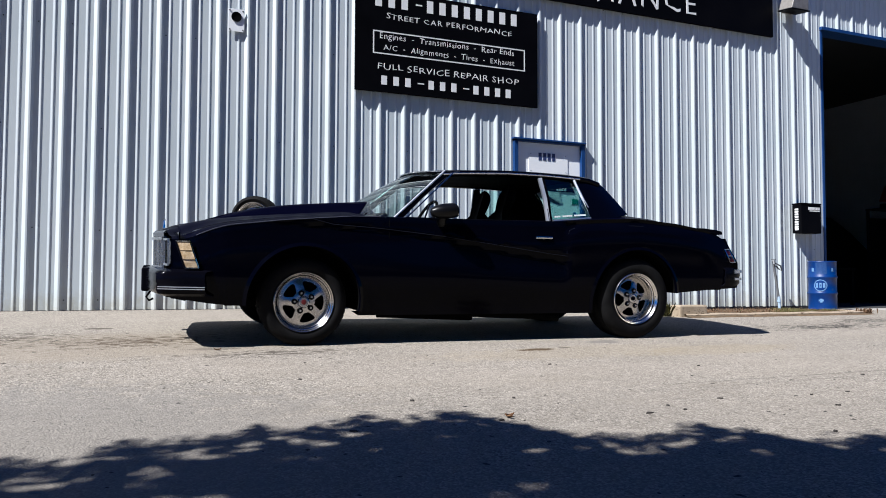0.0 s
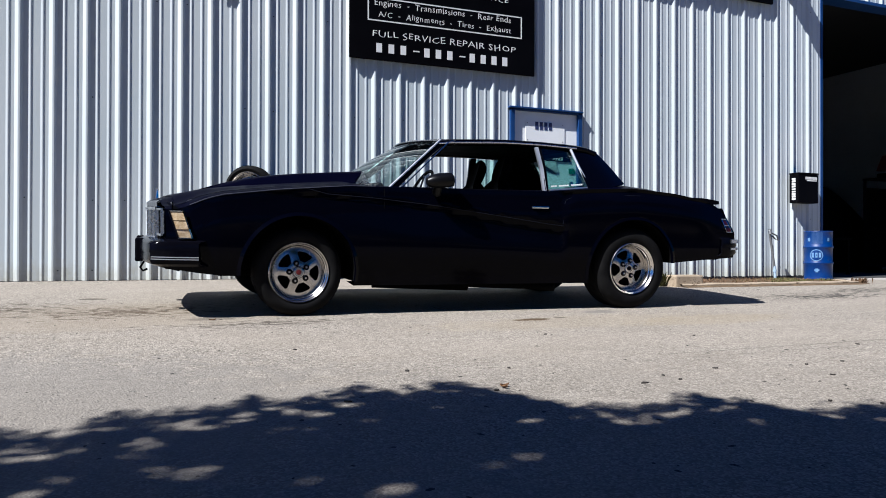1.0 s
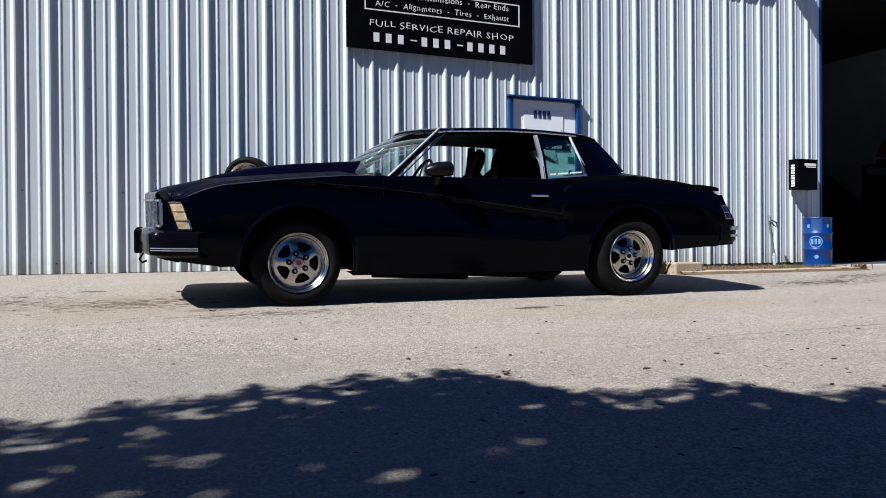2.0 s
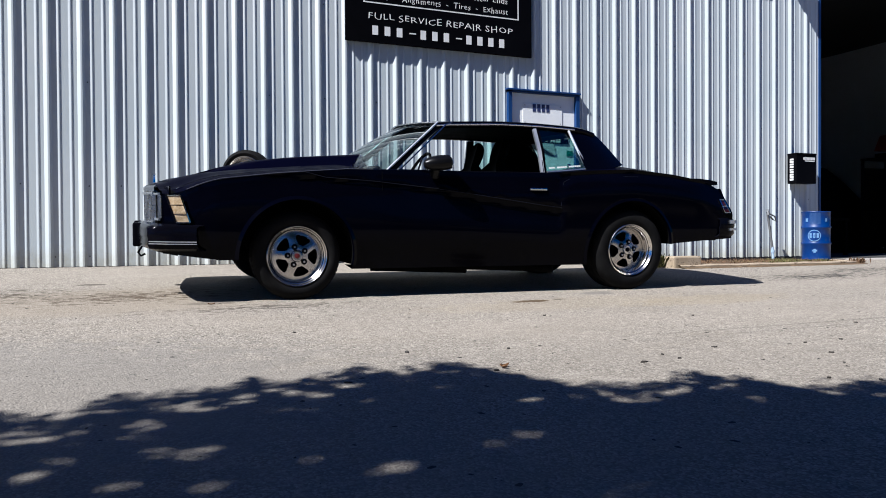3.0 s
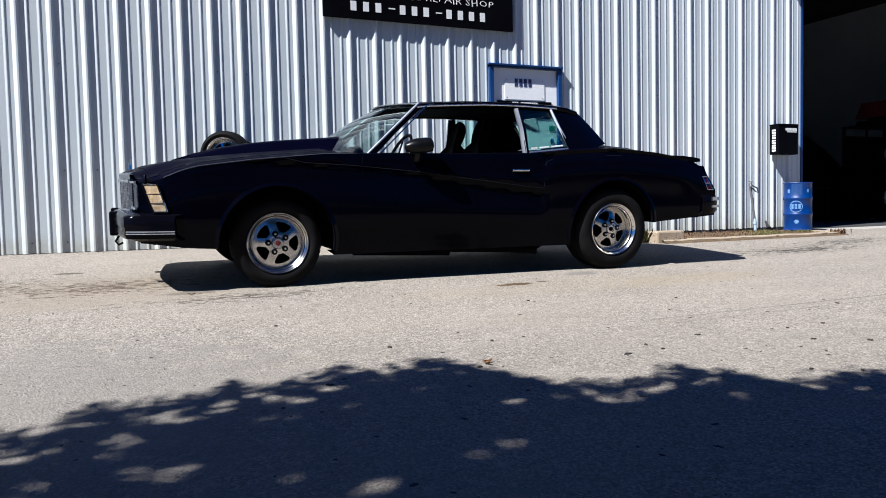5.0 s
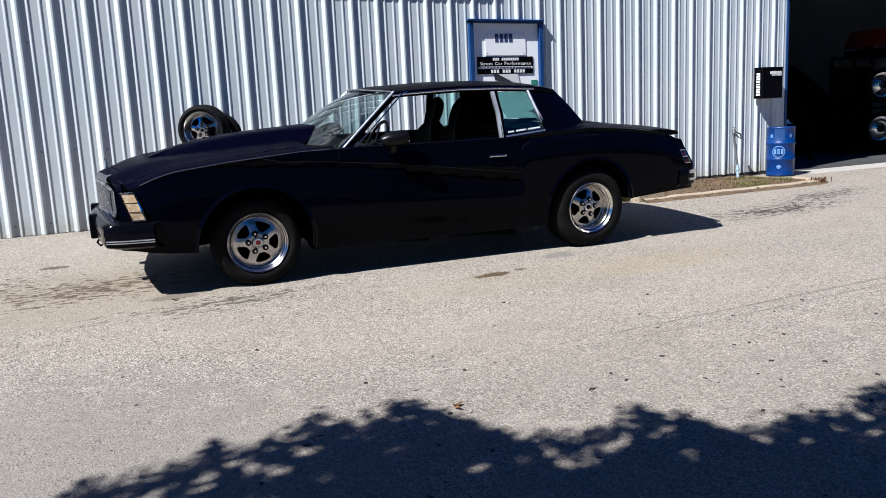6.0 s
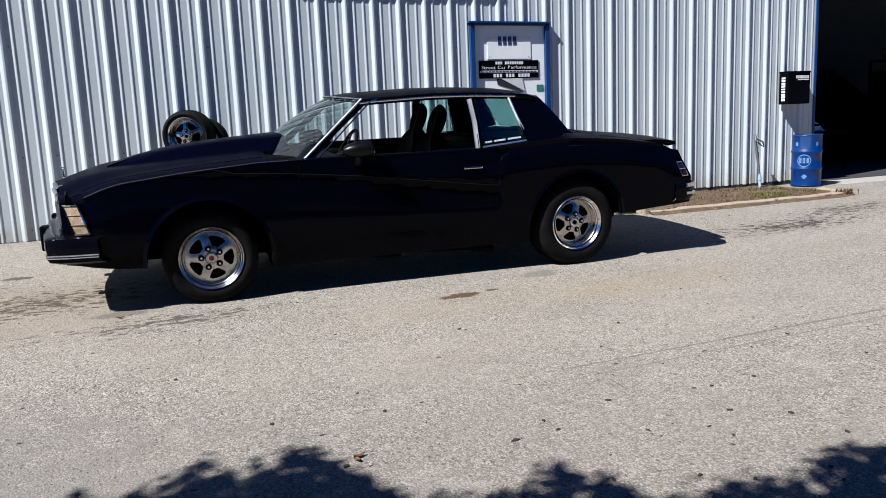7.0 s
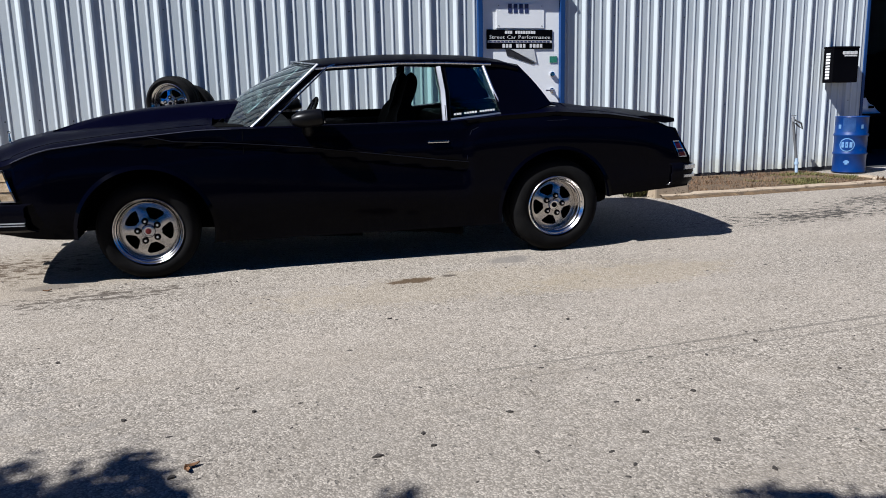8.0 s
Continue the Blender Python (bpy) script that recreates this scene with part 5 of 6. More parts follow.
    sw = part("steering_wheel", moved(tube([(0.185 * math.cos(a), 0.185 * math.sin(a), 0) for a in np.linspace(0, 2 * math.pi, 29)], 0.013, 8, caps=False), pose(-0.30, -0.38, 0.93, 0, -62, 0)), M["vinyl"], car)
    for a in (0.5, 2.6, 4.7):
        part("spoke", moved(tube([(0, 0, 0), (0.18 * math.cos(a), 0.18 * math.sin(a), 0)], 0.009, 6), pose(-0.30, -0.38, 0.93, 0, -62, 0)), M["satin"], sw)
    part("steering_column", tube([(-0.62, -0.38, 0.76), (-0.30, -0.38, 0.93)], 0.03, 10), M["vinyl"], car)
    for s in (-1, 1):
        seat = thing("seat", (0.115 if s > 0 else 0.03, s * 0.36, 0.33), "", "")
        seat.parent = car
        tagged(seat, "black high-back bucket seat")
        part("cushion", box(-0.26, 0.24, -0.25, 0.25, 0.0, 0.22, 0.05), M["vinyl"], seat, smooth=True)
        back = []
        for u in (0, 0.1, 0.2, 0.3, 0.4, 0.5, 0.58, 0.64, 0.68, 0.72, 0.76, 0.82, 0.87, 0.91, 0.94, 0.965, 0.985, 1.0):
            wid = lerp([(0, 0.25), (0.45, 0.26), (0.60, 0.22), (0.67, 0.14), (0.72, 0.085), (0.78, 0.10), (0.85, 0.104), (0.91, 0.092), (0.95, 0.074), (0.98, 0.046), (1, 0.010)], u)
            back.append([(0.20 + 0.24 * u + dx * min(1.0, wid / 0.16), y * wid, 0.15 + 0.785 * u) for y, dx in ((-1, 0.03), (-0.85, -0.05), (-0.4, -0.02), (0.4, -0.02), (0.85, -0.05), (1, 0.03), (0.8, 0.09), (-0.8, 0.09), (-1, 0.03))])
        part("backrest", sheet(back), M["vinyl"], seat, "high backrest with built-in headrest", smooth=True)
    part("rear_seat", box(0.75, 1.20, -0.66, 0.66, 0.35, 0.96, 0.06), M["vinyl"], car, smooth=True)
    part("headliner", sheet([[(x, y, roof_z(x, y) - 0.03) for y in np.linspace(-0.58, 0.58, 9)] for x in np.linspace(-0.2, 1.12, 8)], 0.006), M["dark"], car)
    # window lettering, unreadable strip
    for k in range(16):
        if k in (3, 9):
            continue
        u = 0.06 + 0.053 * k
        p0 = Vector((0.645, -0.806, 0.962)).lerp(Vector((1.0, -0.792, 0.995)), u).lerp(Vector((0.645, -0.664, 1.298)).lerp(Vector((0.915, -0.648, 1.298)), u), 0.055)
        part("window_letter", box(p0.x, p0.x + 0.014, p0.y - 0.009, p0.y - 0.005, p0.z, p0.z + 0.012), M["white_paint"], car)
    # wheels
    for hub, r, wd, dish, y, kind in ((HUB_F, 0.312, 0.19, 0.028, 0.845, "front"), (HUB_R, 0.332, 0.27, 0.062, 0.872, "rear")):
        for s in (-1, 1):
            wh = wheel(r, wd, dish, s > 0, kind)
            wh.parent = car
            wh.matrix_basis = pose(hub[0], s * y, r + 0.0005, 0, 20 if kind == "front" else 47, 0 if s < 0 else 180)
            tagged(wh, "polished five-spoke drag wheel with black tyre")
    return car


build_car()


# ---------------------------------------------------------------- yard things
def hanging_wheel():
    w = wheel(0.288, 0.20, 0.05, False, "rear", "dull_alloy")
    w.name = "spare_wheel"
    w.matrix_basis = pose(1.285, -0.27, 1.160, 3, 30, -24) @ Matrix.Diagonal((0.88, 0.88, 0.88, 1))
    tagged(w, "spare polished wheel with black tyre hung on the wall", "wheel")
    part("wall_peg", tube([(0, 0.06, 0), (0.0, 0.24, 0.0), (0.10, 0.34, 0.0)], 0.016, 8), M["screw"], w)


def hanging_tyre():
    t = thing("spare_tyre", (1.45, -0.20, 1.09), "bare black tyre hung on the wall beside a wheel", "tyre")
    r, b = 0.25, 0.17
    part("carcass", lathe([(0.155, 0.01), (0.18, -0.012), (0.215, -0.012), (r - 0.012, 0.010), (r, 0.03), (r, b - 0.03), (r - 0.012, b - 0.01), (0.215, b), (0.18, b), (0.155, b - 0.02)], 56, closed=True), M["rubber"], t, smooth=True)
    part("wall_peg", tube([(0, 0.01, 0.148), (0, 0.22, 0.148)], 0.010, 8), M["screw"], t)
    t.matrix_basis = pose(1.45, -0.20, 1.09, 0, 0, -10)


hanging_tyre()
hanging_wheel()


def notice_box():
    b = thing("notice_box", (9.375, 0, 1.25), "black wall-mounted drop box with white stickers", "box")
    body = part("case", box(-0.20, 0.20, -0.20, -0.036, 0.0, 0.42, 0.008), M["sign_black"], b)
    part("lid", box(-0.203, 0.203, -0.206, -0.034, 0.42, 0.445, 0.006), M["sign_black"], b)
    bars(-0.06, 0.17, -0.2015, 0.345, 0.385, 11, M["white_paint"], body, "sticker_bars", 3)
    bars(-0.03, 0.17, -0.2015, 0.322, 0.337, 14, M["white_paint"], body, "sticker_bars", 4)
    side, rnd = bmesh.new(), random.Random(6)
    for k in range(9):
        box(-0.2035, -0.2005, -0.150, -0.085, 0.045 + 0.037 * k, 0.045 + 0.037 * k + rnd.uniform(0.02, 0.03), bm=side)
    part("side_sticker", side, M["white_paint"], body)
    part("hasp", box(0.202, 0.225, -0.13, -0.10, 0.22, 0.26, 0.004), M["grey_metal"], body)


notice_box()


def oil_drum():
    z0 = ground_z(9.376, -0.368) + 0.008
    d = thing("oil_drum", (9.376, -0.368, z0), "scuffed blue steel drum with pale printed panels", "drum")
    r, h = 0.190, 0.70
    prof = [(0.2, 0.012), (r - 0.012, 0.012), (r, 0.0), (r + 0.004, 0.01), (r, 0.022)]
    for z in (0.24, 0.47):
        prof += [(r, z - 0.022), (r + 0.010, z - 0.008), (r + 0.010, z + 0.008), (r, z + 0.022)]
    prof += [(r, h - 0.02), (r + 0.005, h - 0.008), (r, h), (r - 0.012, h - 0.002), (r - 0.014, h - 0.02), (0.02, h - 0.02)]
    body = part("body", lathe(prof, 56, "Z"), M["drum_blue"], d, smooth=True)
    part("bung", moved(lathe([(0.03, 0), (0.03, 0.012), (0.02, 0.014)], 12, "Z"), pose(0.09, 0.05, h - 0.02)), M["grey_metal"], d)

    def curved(a0, a1, z0_, z1_, mat, name, n=10, out=0.003, ring=None):
        rows = []
        for z in np.linspace(z0_, z1_, 5 if ring is None else 9):
            rows.append([((r + out) * math.sin(a), -(r + out) * math.cos(a), z) for a in np.linspace(a0, a1, n)])
        return part(name, sheet(rows), mat, body)

    # a pale oval logo patch, a small panel below and worn marks
    for rr, mat, out in ((1.0, M["drum_pale"], 0.0035), (0.86, M["drum_blue"], 0.0048)):
        oval, mid = bmesh.new(), (-0.98, 0.352)
        ring = [oval.verts.new(((r + out) * math.sin(mid[0] + 0.46 * rr * math.cos(t)), -(r + out) * math.cos(mid[0] + 0.46 * rr * math.cos(t)), mid[1] + 0.084 * rr * math.sin(t))) for t in np.linspace(0, 2 * math.pi, 28, endpoint=False)]
        hub = oval.verts.new(((r + out + 0.004) * math.sin(mid[0]), -(r + out + 0.004) * math.cos(mid[0]), mid[1]))
        for k in range(28):
            oval.faces.new((ring[k], ring[(k + 1) % 28], hub))
        part("logo_oval", oval, mat, body)
    for a in (-1.22, -0.98, -0.74):
        curved(a - 0.08, a + 0.08, 0.318, 0.388, M["drum_pale"], "logo_bar", 4, 0.008)
    curved(-1.12, -0.78, 0.125, 0.15, M["drum_pale"], "print_bar", 8)
    curved(-1.04, -0.86, 0.108, 0.162, M["drum_pale"], "print_bar", 5, 0.0035)
    curved(-1.62, -1.42, 0.55, 0.60, M["drum_pale"], "print_bar", 5)
    curved(-0.20, -0.03, 0.55, 0.60, M["drum_pale"], "print_bar", 5)
    for k in range(14):
        curved(-1.30 + 0.055 * k, -1.272 + 0.055 * k, 0.515, 0.68, M["drum_dusty"], "print_stripe", 2, 0.0025)


oil_drum()


def standpipe():
    z0 = ground_z(8.665, -0.20)
    s = thing("standpipe", (8.665, -0.20, z0), "leaning galvanised standpipe tap with a hose stub", "tap")
    h = 0.82 - z0
    pipe = part("pipe", tube([(0.06, 0, 0), (0.045, 0.0, 0.18), (-0.03, 0.02, h)], 0.017, 10), M["grey_metal"], s, smooth=True)
    part("sleeve", tube([(0.062, 0, 0.0), (0.046, 0, 0.20)], 0.020, 12), M["pale_blue"], s, "flaking pale blue sleeve", smooth=True)
    part("collar", tube([(0.052, 0, 0.12), (0.051, 0, 0.15)], 0.026, 12), M["pale_blue"], s)
    part("tap_body", tube([(-0.03, 0.02, h), (-0.06, -0.02, h + 0.01), (-0.065, -0.03, h - 0.04)], 0.018, 10), M["grey_metal"], s, smooth=True)
    part("tap_wheel", moved(lathe([(0.032, 0), (0.032, 0.008), (0.01, 0.01)], 14, "Z"), pose(-0.03, 0.01, h + 0.03)), M["grey_metal"], s)
    part("hose_stub", tube([(-0.02, -0.01, h - 0.02), (0.06, -0.03, h - 0.06), (0.09, -0.02, h - 0.13), (0.05, 0.0, h - 0.10), (0.0, 0.0, h - 0.06)], 0.011, 8), M["grey_metal"], s, smooth=True)
    part("brace", tube([(0.14, 0.1, 0.02), (0.03, 0.02, h - 0.2)], 0.010, 8), M["grey_metal"], s)


standpipe()


def kerb_line(off):
    """The island's edge: straight before the wall, then turning in towards the drum."""
    pts = [(5.90 + 0.25 * k, -1.56 + off) for k in range(11)]
    cx, cy, r = 8.58, -0.90, 0.66 - off
    pts += [(cx + (0.52 - off) * math.sin(a), cy - r * math.cos(a)) for a in np.linspace(0.05, radians(88), 12)]
    return pts


def island():
    out, inn = kerb_line(0.0), kerb_line(0.12)
    rows = []
    for (dx, dz) in ((0, -0.06), (0, 0.026), (0.012, 0.036), (0.105, 0.038), (0.12, 0.02), (0.12, -0.05)):
        line = kerb_line(dx)
        rows.append([(x, y, ground_z(x, y) + dz + 0.004 * math.sin(9 * x)) for x, y in line])
    k = solid("kerb", sheet(rows), M["kerb"], "low weathered concrete kerb round a planting strip", "kerb", "structure", smooth=True)
    # low dark-brown strip along the kerb's foot
    rows = []
    for off, dz in ((-0.11, -0.006), (-0.085, 0.005), (-0.04, 0.012), (0.002, 0.016)):
        rows.append([(x, y + (0.03 * noise.noise((x * 5, 1.0, 0)) if off < -0.08 else 0), ground_z(x, y) + dz + 0.004 * noise.noise((x * 14, y * 14, 2.0))) for x, y in kerb_line(off)])
    solid("kerb_foot_strip", sheet(rows), M["gutter"], "dark-brown strip along the kerb foot", "dirt", "structure", smooth=True)
    xs, ys = np.linspace(5.3, 9.06, 60), np.linspace(-1.52, -0.005, 24)
    bm = bmesh.new()
    grid = {}
    for i, x in enumerate(xs):
        for j, y in enumerate(ys):
            inside = x < 8.58 or ((x - 8.58) / 0.42) ** 2 + ((y + 0.90) / 0.58) ** 2 < 1.0 or y > -0.90 and x < 9.0
            if x < 5.92 and y < -1.0 - 0.3 * (x - 5.3):
                inside = False
            if inside:
                grid[i, j] = bm.verts.new((x, y, ground_z(x, y) + 0.018 + 0.022 * noise.noise((x * 2.3, y * 2.3, 0)) + 0.010 * noise.noise((x * 11, y * 11, 3))))
    for i, j in list(grid):
        q = [(i, j), (i + 1, j), (i + 1, j + 1), (i, j + 1)]
        if all(c in grid for c in q):
            bm.faces.new([grid[c] for c in q])
    solid("planting_strip", bm, M["soil"], "dry brown soil strip along the wall foot", "ground", "structure", smooth=True)
    # dry and green blades
    for nm, mat, count, lab, seed, zone in (("dry_grass", M["straw"], 4800, "short dry straw-coloured grass on the soil strip", 3, (6.0, 8.9)), ("green_grass", M["weed"], 5200, "bushy yellow-green grass on the soil strip", 5, (7.55, 8.9))):
        rnd, verts, faces = random.Random(seed), [], []
        while len(faces) < count:
            x, y = rnd.uniform(*zone), rnd.uniform(-1.40, -0.12)
            if x > 8.55 and ((x - 8.55) / 0.36) ** 2 + ((y + 0.90) / 0.50) ** 2 > 1 and y < -0.90 or x > 8.86:
                continue
            dens = noise.noise((x * 1.7 + seed * 9, y * 2.5, 1.0))
            if dens < (-0.25 if nm == "dry_grass" else -0.08) + rnd.uniform(-0.15, 0.15):
                continue
            z, a, hgt, lean = ground_z(x, y) + 0.008, rnd.uniform(0, 6.28), rnd.uniform(0.012, 0.05), rnd.uniform(0.01, 0.08)
            wdt = 0.004
            if nm == "green_grass":
                hgt, wdt = hgt * (0.55 + 1.2 * max(0.0, dens)), 0.006
            n0 = len(verts)
            verts += [(x - wdt * math.sin(a), y + wdt * math.cos(a), z), (x + wdt * math.sin(a), y - wdt * math.cos(a), z), (x + lean * math.cos(a), y + lean * math.sin(a), z + hgt)]
            faces.append((n0, n0 + 1, n0 + 2))
        me = bpy.data.meshes.new(nm)
        me.from_pydata(verts, [], faces)
        me.materials.append(mat)
        tagged(new(nm, me), lab, "grass", "", "stuff")


island()


def weed_clump(x, y, seed, size=1.0, name="weed_clump"):
    rnd, verts, faces = random.Random(seed), [], []
    for k in range(150):
        a, hgt, lean, wdt = rnd.uniform(0, 6.28), size * rnd.uniform(0.05, 0.16), size * rnd.uniform(0.02, 0.12), size * rnd.uniform(0.006, 0.014)
        bx, by = x + rnd.gauss(0, 0.06), y + rnd.gauss(0, 0.04)
        z = ground_z(bx, by) - 0.005
        n0 = len(verts)
        mx, my = bx + lean * 0.6 * math.cos(a), by + lean * 0.6 * math.sin(a)
        verts += [(bx, by, z), (mx - wdt * math.sin(a), my + wdt * math.cos(a), z + hgt * 0.7), (mx + wdt * math.sin(a), my - wdt * math.cos(a), z + hgt * 0.7), (bx + lean * math.cos(a), by + lean * math.sin(a), z + hgt)]
        faces += [(n0, n0 + 2, n0 + 1), (n0 + 1, n0 + 2, n0 + 3)]
    me = bpy.data.meshes.new(name)
    me.from_pydata(verts, [], faces)
    return new(name, me)


for x, y, seed, mat, lab in ((5.72, -1.30, 1, "weed", "green weed clump at the kerb's end"), (5.84, -1.22, 2, "weed", "green weed clump at the kerb's end"), (8.84, -1.47, 3, "straw", "dead dry weed clump on the kerb's corner")):
    w = weed_clump(x, y, seed, 0.6 if mat == "straw" else 1.15)
    w.data.materials.append(M[mat])
    tagged(w, lab, "weed", "", "stuff")


def kerb_block():
    b = thing("concrete_block", (6.05, -1.42, ground_z(6.05, -1.42)), "worn pale concrete block at the kerb's end", "block")
    part("block", box(-0.20, 0.20, -0.09, 0.09, -0.02, 0.135, 0.02), M["kerb"], b)


kerb_block()


def shop_interior():
    # a rack with chrome rims and a red bin
    r = thing("wheel_rack", (13.80, 1.85, 0.135), "dark steel rack holding chrome rims under a red bin", "rack")
    for x in (0.0, 1.2):
        for y in (0.0, 0.5):
            part("post", box(x - 0.02, x + 0.02, y - 0.02, y + 0.02, 0.0, 1.88), M["satin"], r)
    for z in (0.12, 0.85, 1.85):
        part("shelf", box(-0.03, 1.23, -0.03, 0.53, z, z + 0.03, 0.004), M["satin"], r)
    part("back_panel", box(0.0, 1.2, 0.50, 0.52, 0.14, 1.7), M["dark"], r)
    for z in (0.46, 1.31):
        at = pose(0.70, -0.12, z, 0, 0, -34)
        tyre = part("tyre", moved(lathe([(0.24, 0.0), (0.27, -0.03), (0.31, -0.02), (0.33, 0.03), (0.33, 0.15), (0.30, 0.19), (0.24, 0.17)], 40, closed=True), at), M["rubber"], r, smooth=True)
        part("chrome_rim", moved(lathe([(0.215, -0.02), (0.245, -0.05), (0.250, -0.02), (0.22, 0.12), (0.12, 0.10), (0.11, 0.03), (0.07, 0.02), (0.06, 0.08), (0.15, 0.06)], 40, closed=True), at), M["chrome"], r, smooth=True)
    hood = part("bin", prism([(0.44, 2.06), (2.3, 2.06), (2.3, 2.40), (0.90, 2.40), (0.85, 2.30), (0.78, 2.39), (0.62, 2.39)], -0.10, 0.60, 0.015), M["red"], r, "red tapered steel bin with a notched rim")
    part("rim_strip", box(0.41, 2.3, -0.125, -0.105, 2.015, 2.06, 0.004), M["bright"], hood)
    part("bin_base", box(0.50, 2.3, -0.08, 0.62, 1.88, 2.015, 0.01), M["dark"], r)
    # added black mass that hides the lit back wall behind unlit clutter
    c = thing("dark_clutter_mass", (13.0, 3.9, 0.135), "long black mass added for the dark clutter in the bay", "engine")
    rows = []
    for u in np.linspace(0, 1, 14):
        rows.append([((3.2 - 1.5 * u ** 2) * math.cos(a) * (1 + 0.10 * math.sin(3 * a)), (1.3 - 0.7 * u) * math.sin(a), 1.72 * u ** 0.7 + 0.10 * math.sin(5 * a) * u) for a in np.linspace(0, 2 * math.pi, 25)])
    part("clutter_shell", sheet(rows), M["dark"], c, smooth=True)
    w = thing("work_bench", (11.75, 1.62, 0.135), "low dark bench with a white fender panel on it", "bench")
    part("top", box(-0.55, 0.42, -0.30, 0.40, 0.62, 0.662, 0.006), M["dark"], w)
    for x in (-0.50, 0.36):
        for y in (-0.25, 0.35):
            part("leg", box(x - 0.025, x + 0.025, y - 0.025, y + 0.025, 0, 0.62), M["dark"], w)
    fen = thing("fender_panel", (11.55, 1.50, 0.797), "white body fender panel lying on the bench", "car panel")
    outline = [(-0.34 + 0.06 * k, 0.40 * max(0.03, 1 - (0.06 * k / 0.60)) ** 0.8 + 0.02 * math.sin(1.7 * k)) for k in range(11)]
    part("panel", sheet([[(x, 0.02 * math.sin(9 * x) + 0.05 * v * v, top * v) for v in np.linspace(0, 1, 8)] for x, top in outline], 0.012), M["door_white"], fen, smooth=True)
    part("bracket", box(-0.20, -0.10, -0.012, 0.004, 0.24, 0.29, 0.003), M["dark"], fen)
    part("bracket", box(-0.02, 0.08, -0.014, 0.002, 0.08, 0.12, 0.003), M["dark"], fen)


shop_interior()


# ---------------------------------------------------------------- litter on the asphalt
def litter():
    rnd, verts, faces = random.Random(21), [], []
    for k in range(900):
        y = rnd.uniform(-7.6, -1.7)
        x = rnd.uniform(-2.5, 7.0)
        s = rnd.choice((0.005, 0.006, 0.008, 0.010, 0.014))
        n0, z, turn = len(verts), ground_z(x, y), rnd.uniform(0, 3.14)
        m = 6
        for j in range(m):
            a = 2 * math.pi * j / m
            q = s * rnd.uniform(0.7, 1.2)
            u, v = q * 1.5 * math.cos(a), q * 0.8 * math.sin(a)
            verts.append((x + u * math.cos(turn) - v * math.sin(turn), y + u * math.sin(turn) + v * math.cos(turn), z - 0.001))
        verts.append((x, y, z + s * 0.25))
        faces += [(n0 + j, n0 + (j + 1) % m, n0 + m) for j in range(m)]
    me = bpy.data.meshes.new("litter")
    me.from_pydata(verts, [], faces)
    me.materials.append(M["chip"])
    tagged(new("litter", me), "dark bits of bark and grit scattered over asphalt", "litter", "", "stuff")


litter()


def fallen_leaf(x, y, turn):
    z = ground_z(x, y)
    rows = [[(u * 0.024, v * 0.010 * math.sin(math.pi * (0.12 + 0.85 * (u + 1) / 2)), 0.004 + 0.006 * abs(v) + 0.006 * u * u) for v in (-1, -0.4, 0, 0.4, 1)] for u in np.linspace(-1, 1, 7)]
    lf = solid("fallen_leaf", sheet(rows, 0.001), M["dead_leaf"], "curled orange-brown fallen leaf on the asphalt", "leaf")
    tagged(lf, group="fallen leaves")
    lf.matrix_basis = pose(x, y, z, 0, 0, turn)


for x, y, t in ((1.488, -5.703, 20), (1.47, -5.725, 100), (0.62, -3.2, 10)):
    fallen_leaf(x, y, t)


def bark_chip(x, y, size, turn):
    """A flat dark flake of bark or tar, ragged at its edge, lying on the asphalt."""
    rnd = random.Random(int(1000 * (x + 7 * y)))
    bm, m = bmesh.new(), 9
    size *= 0.78
    ring = [(size * rnd.uniform(0.6, 1.3) * 1.25 * math.cos(2 * math.pi * j / m), size * rnd.uniform(0.55, 1.3) * 0.8 * math.sin(2 * math.pi * j / m)) for j in range(m)]
    low = [bm.verts.new((u, v, -0.002)) for u, v in ring]
    top = [bm.verts.new((u * 0.86, v * 0.86, 0.004 + rnd.uniform(0, 0.003))) for u, v in ring]
    mid = bm.verts.new((0, 0, 0.006))
    for j in range(m):
        q = (j + 1) % m
        bm.faces.new((low[j], low[q], top[q], top[j]))
        bm.faces.new((top[j], top[q], mid))
    ob = solid("bark_chip", bm, M["chip"], "small dark flake of bark lying on the asphalt", "bark chip")
    tagged(ob, group="bark chips on the asphalt")
    ob.matrix_basis = pose(x, y, ground_z(x, y), 0, 0, turn)


for k, (x, y, size) in enumerate(((2.08, -5.825, 0.021), (1.425, -5.755, 0.015), (1.705, -5.325, 0.013), (1.235, -5.25, 0.014), (2.63, -5.64, 0.015), (2.53, -6.35, 0.013), (2.68, -6.45, 0.012), (2.27, -5.71, 0.013),
                                 (2.98, -6.49, 0.013), (0.82, -5.76, 0.015), (2.28, -5.81, 0.011), (4.13, -5.68, 0.013), (3.27, -6.31, 0.012), (3.22, -6.08, 0.014), (3.02, -5.95, 0.013), (2.46, -4.37, 0.014),
                                 (3.34, -4.68, 0.014), (4.03, -5.27, 0.016), (0.89, -4.51, 0.014), (3.40, -5.69, 0.013), (3.14, -5.70, 0.012))):
    bark_chip(x, y, size, 37 * k % 180)


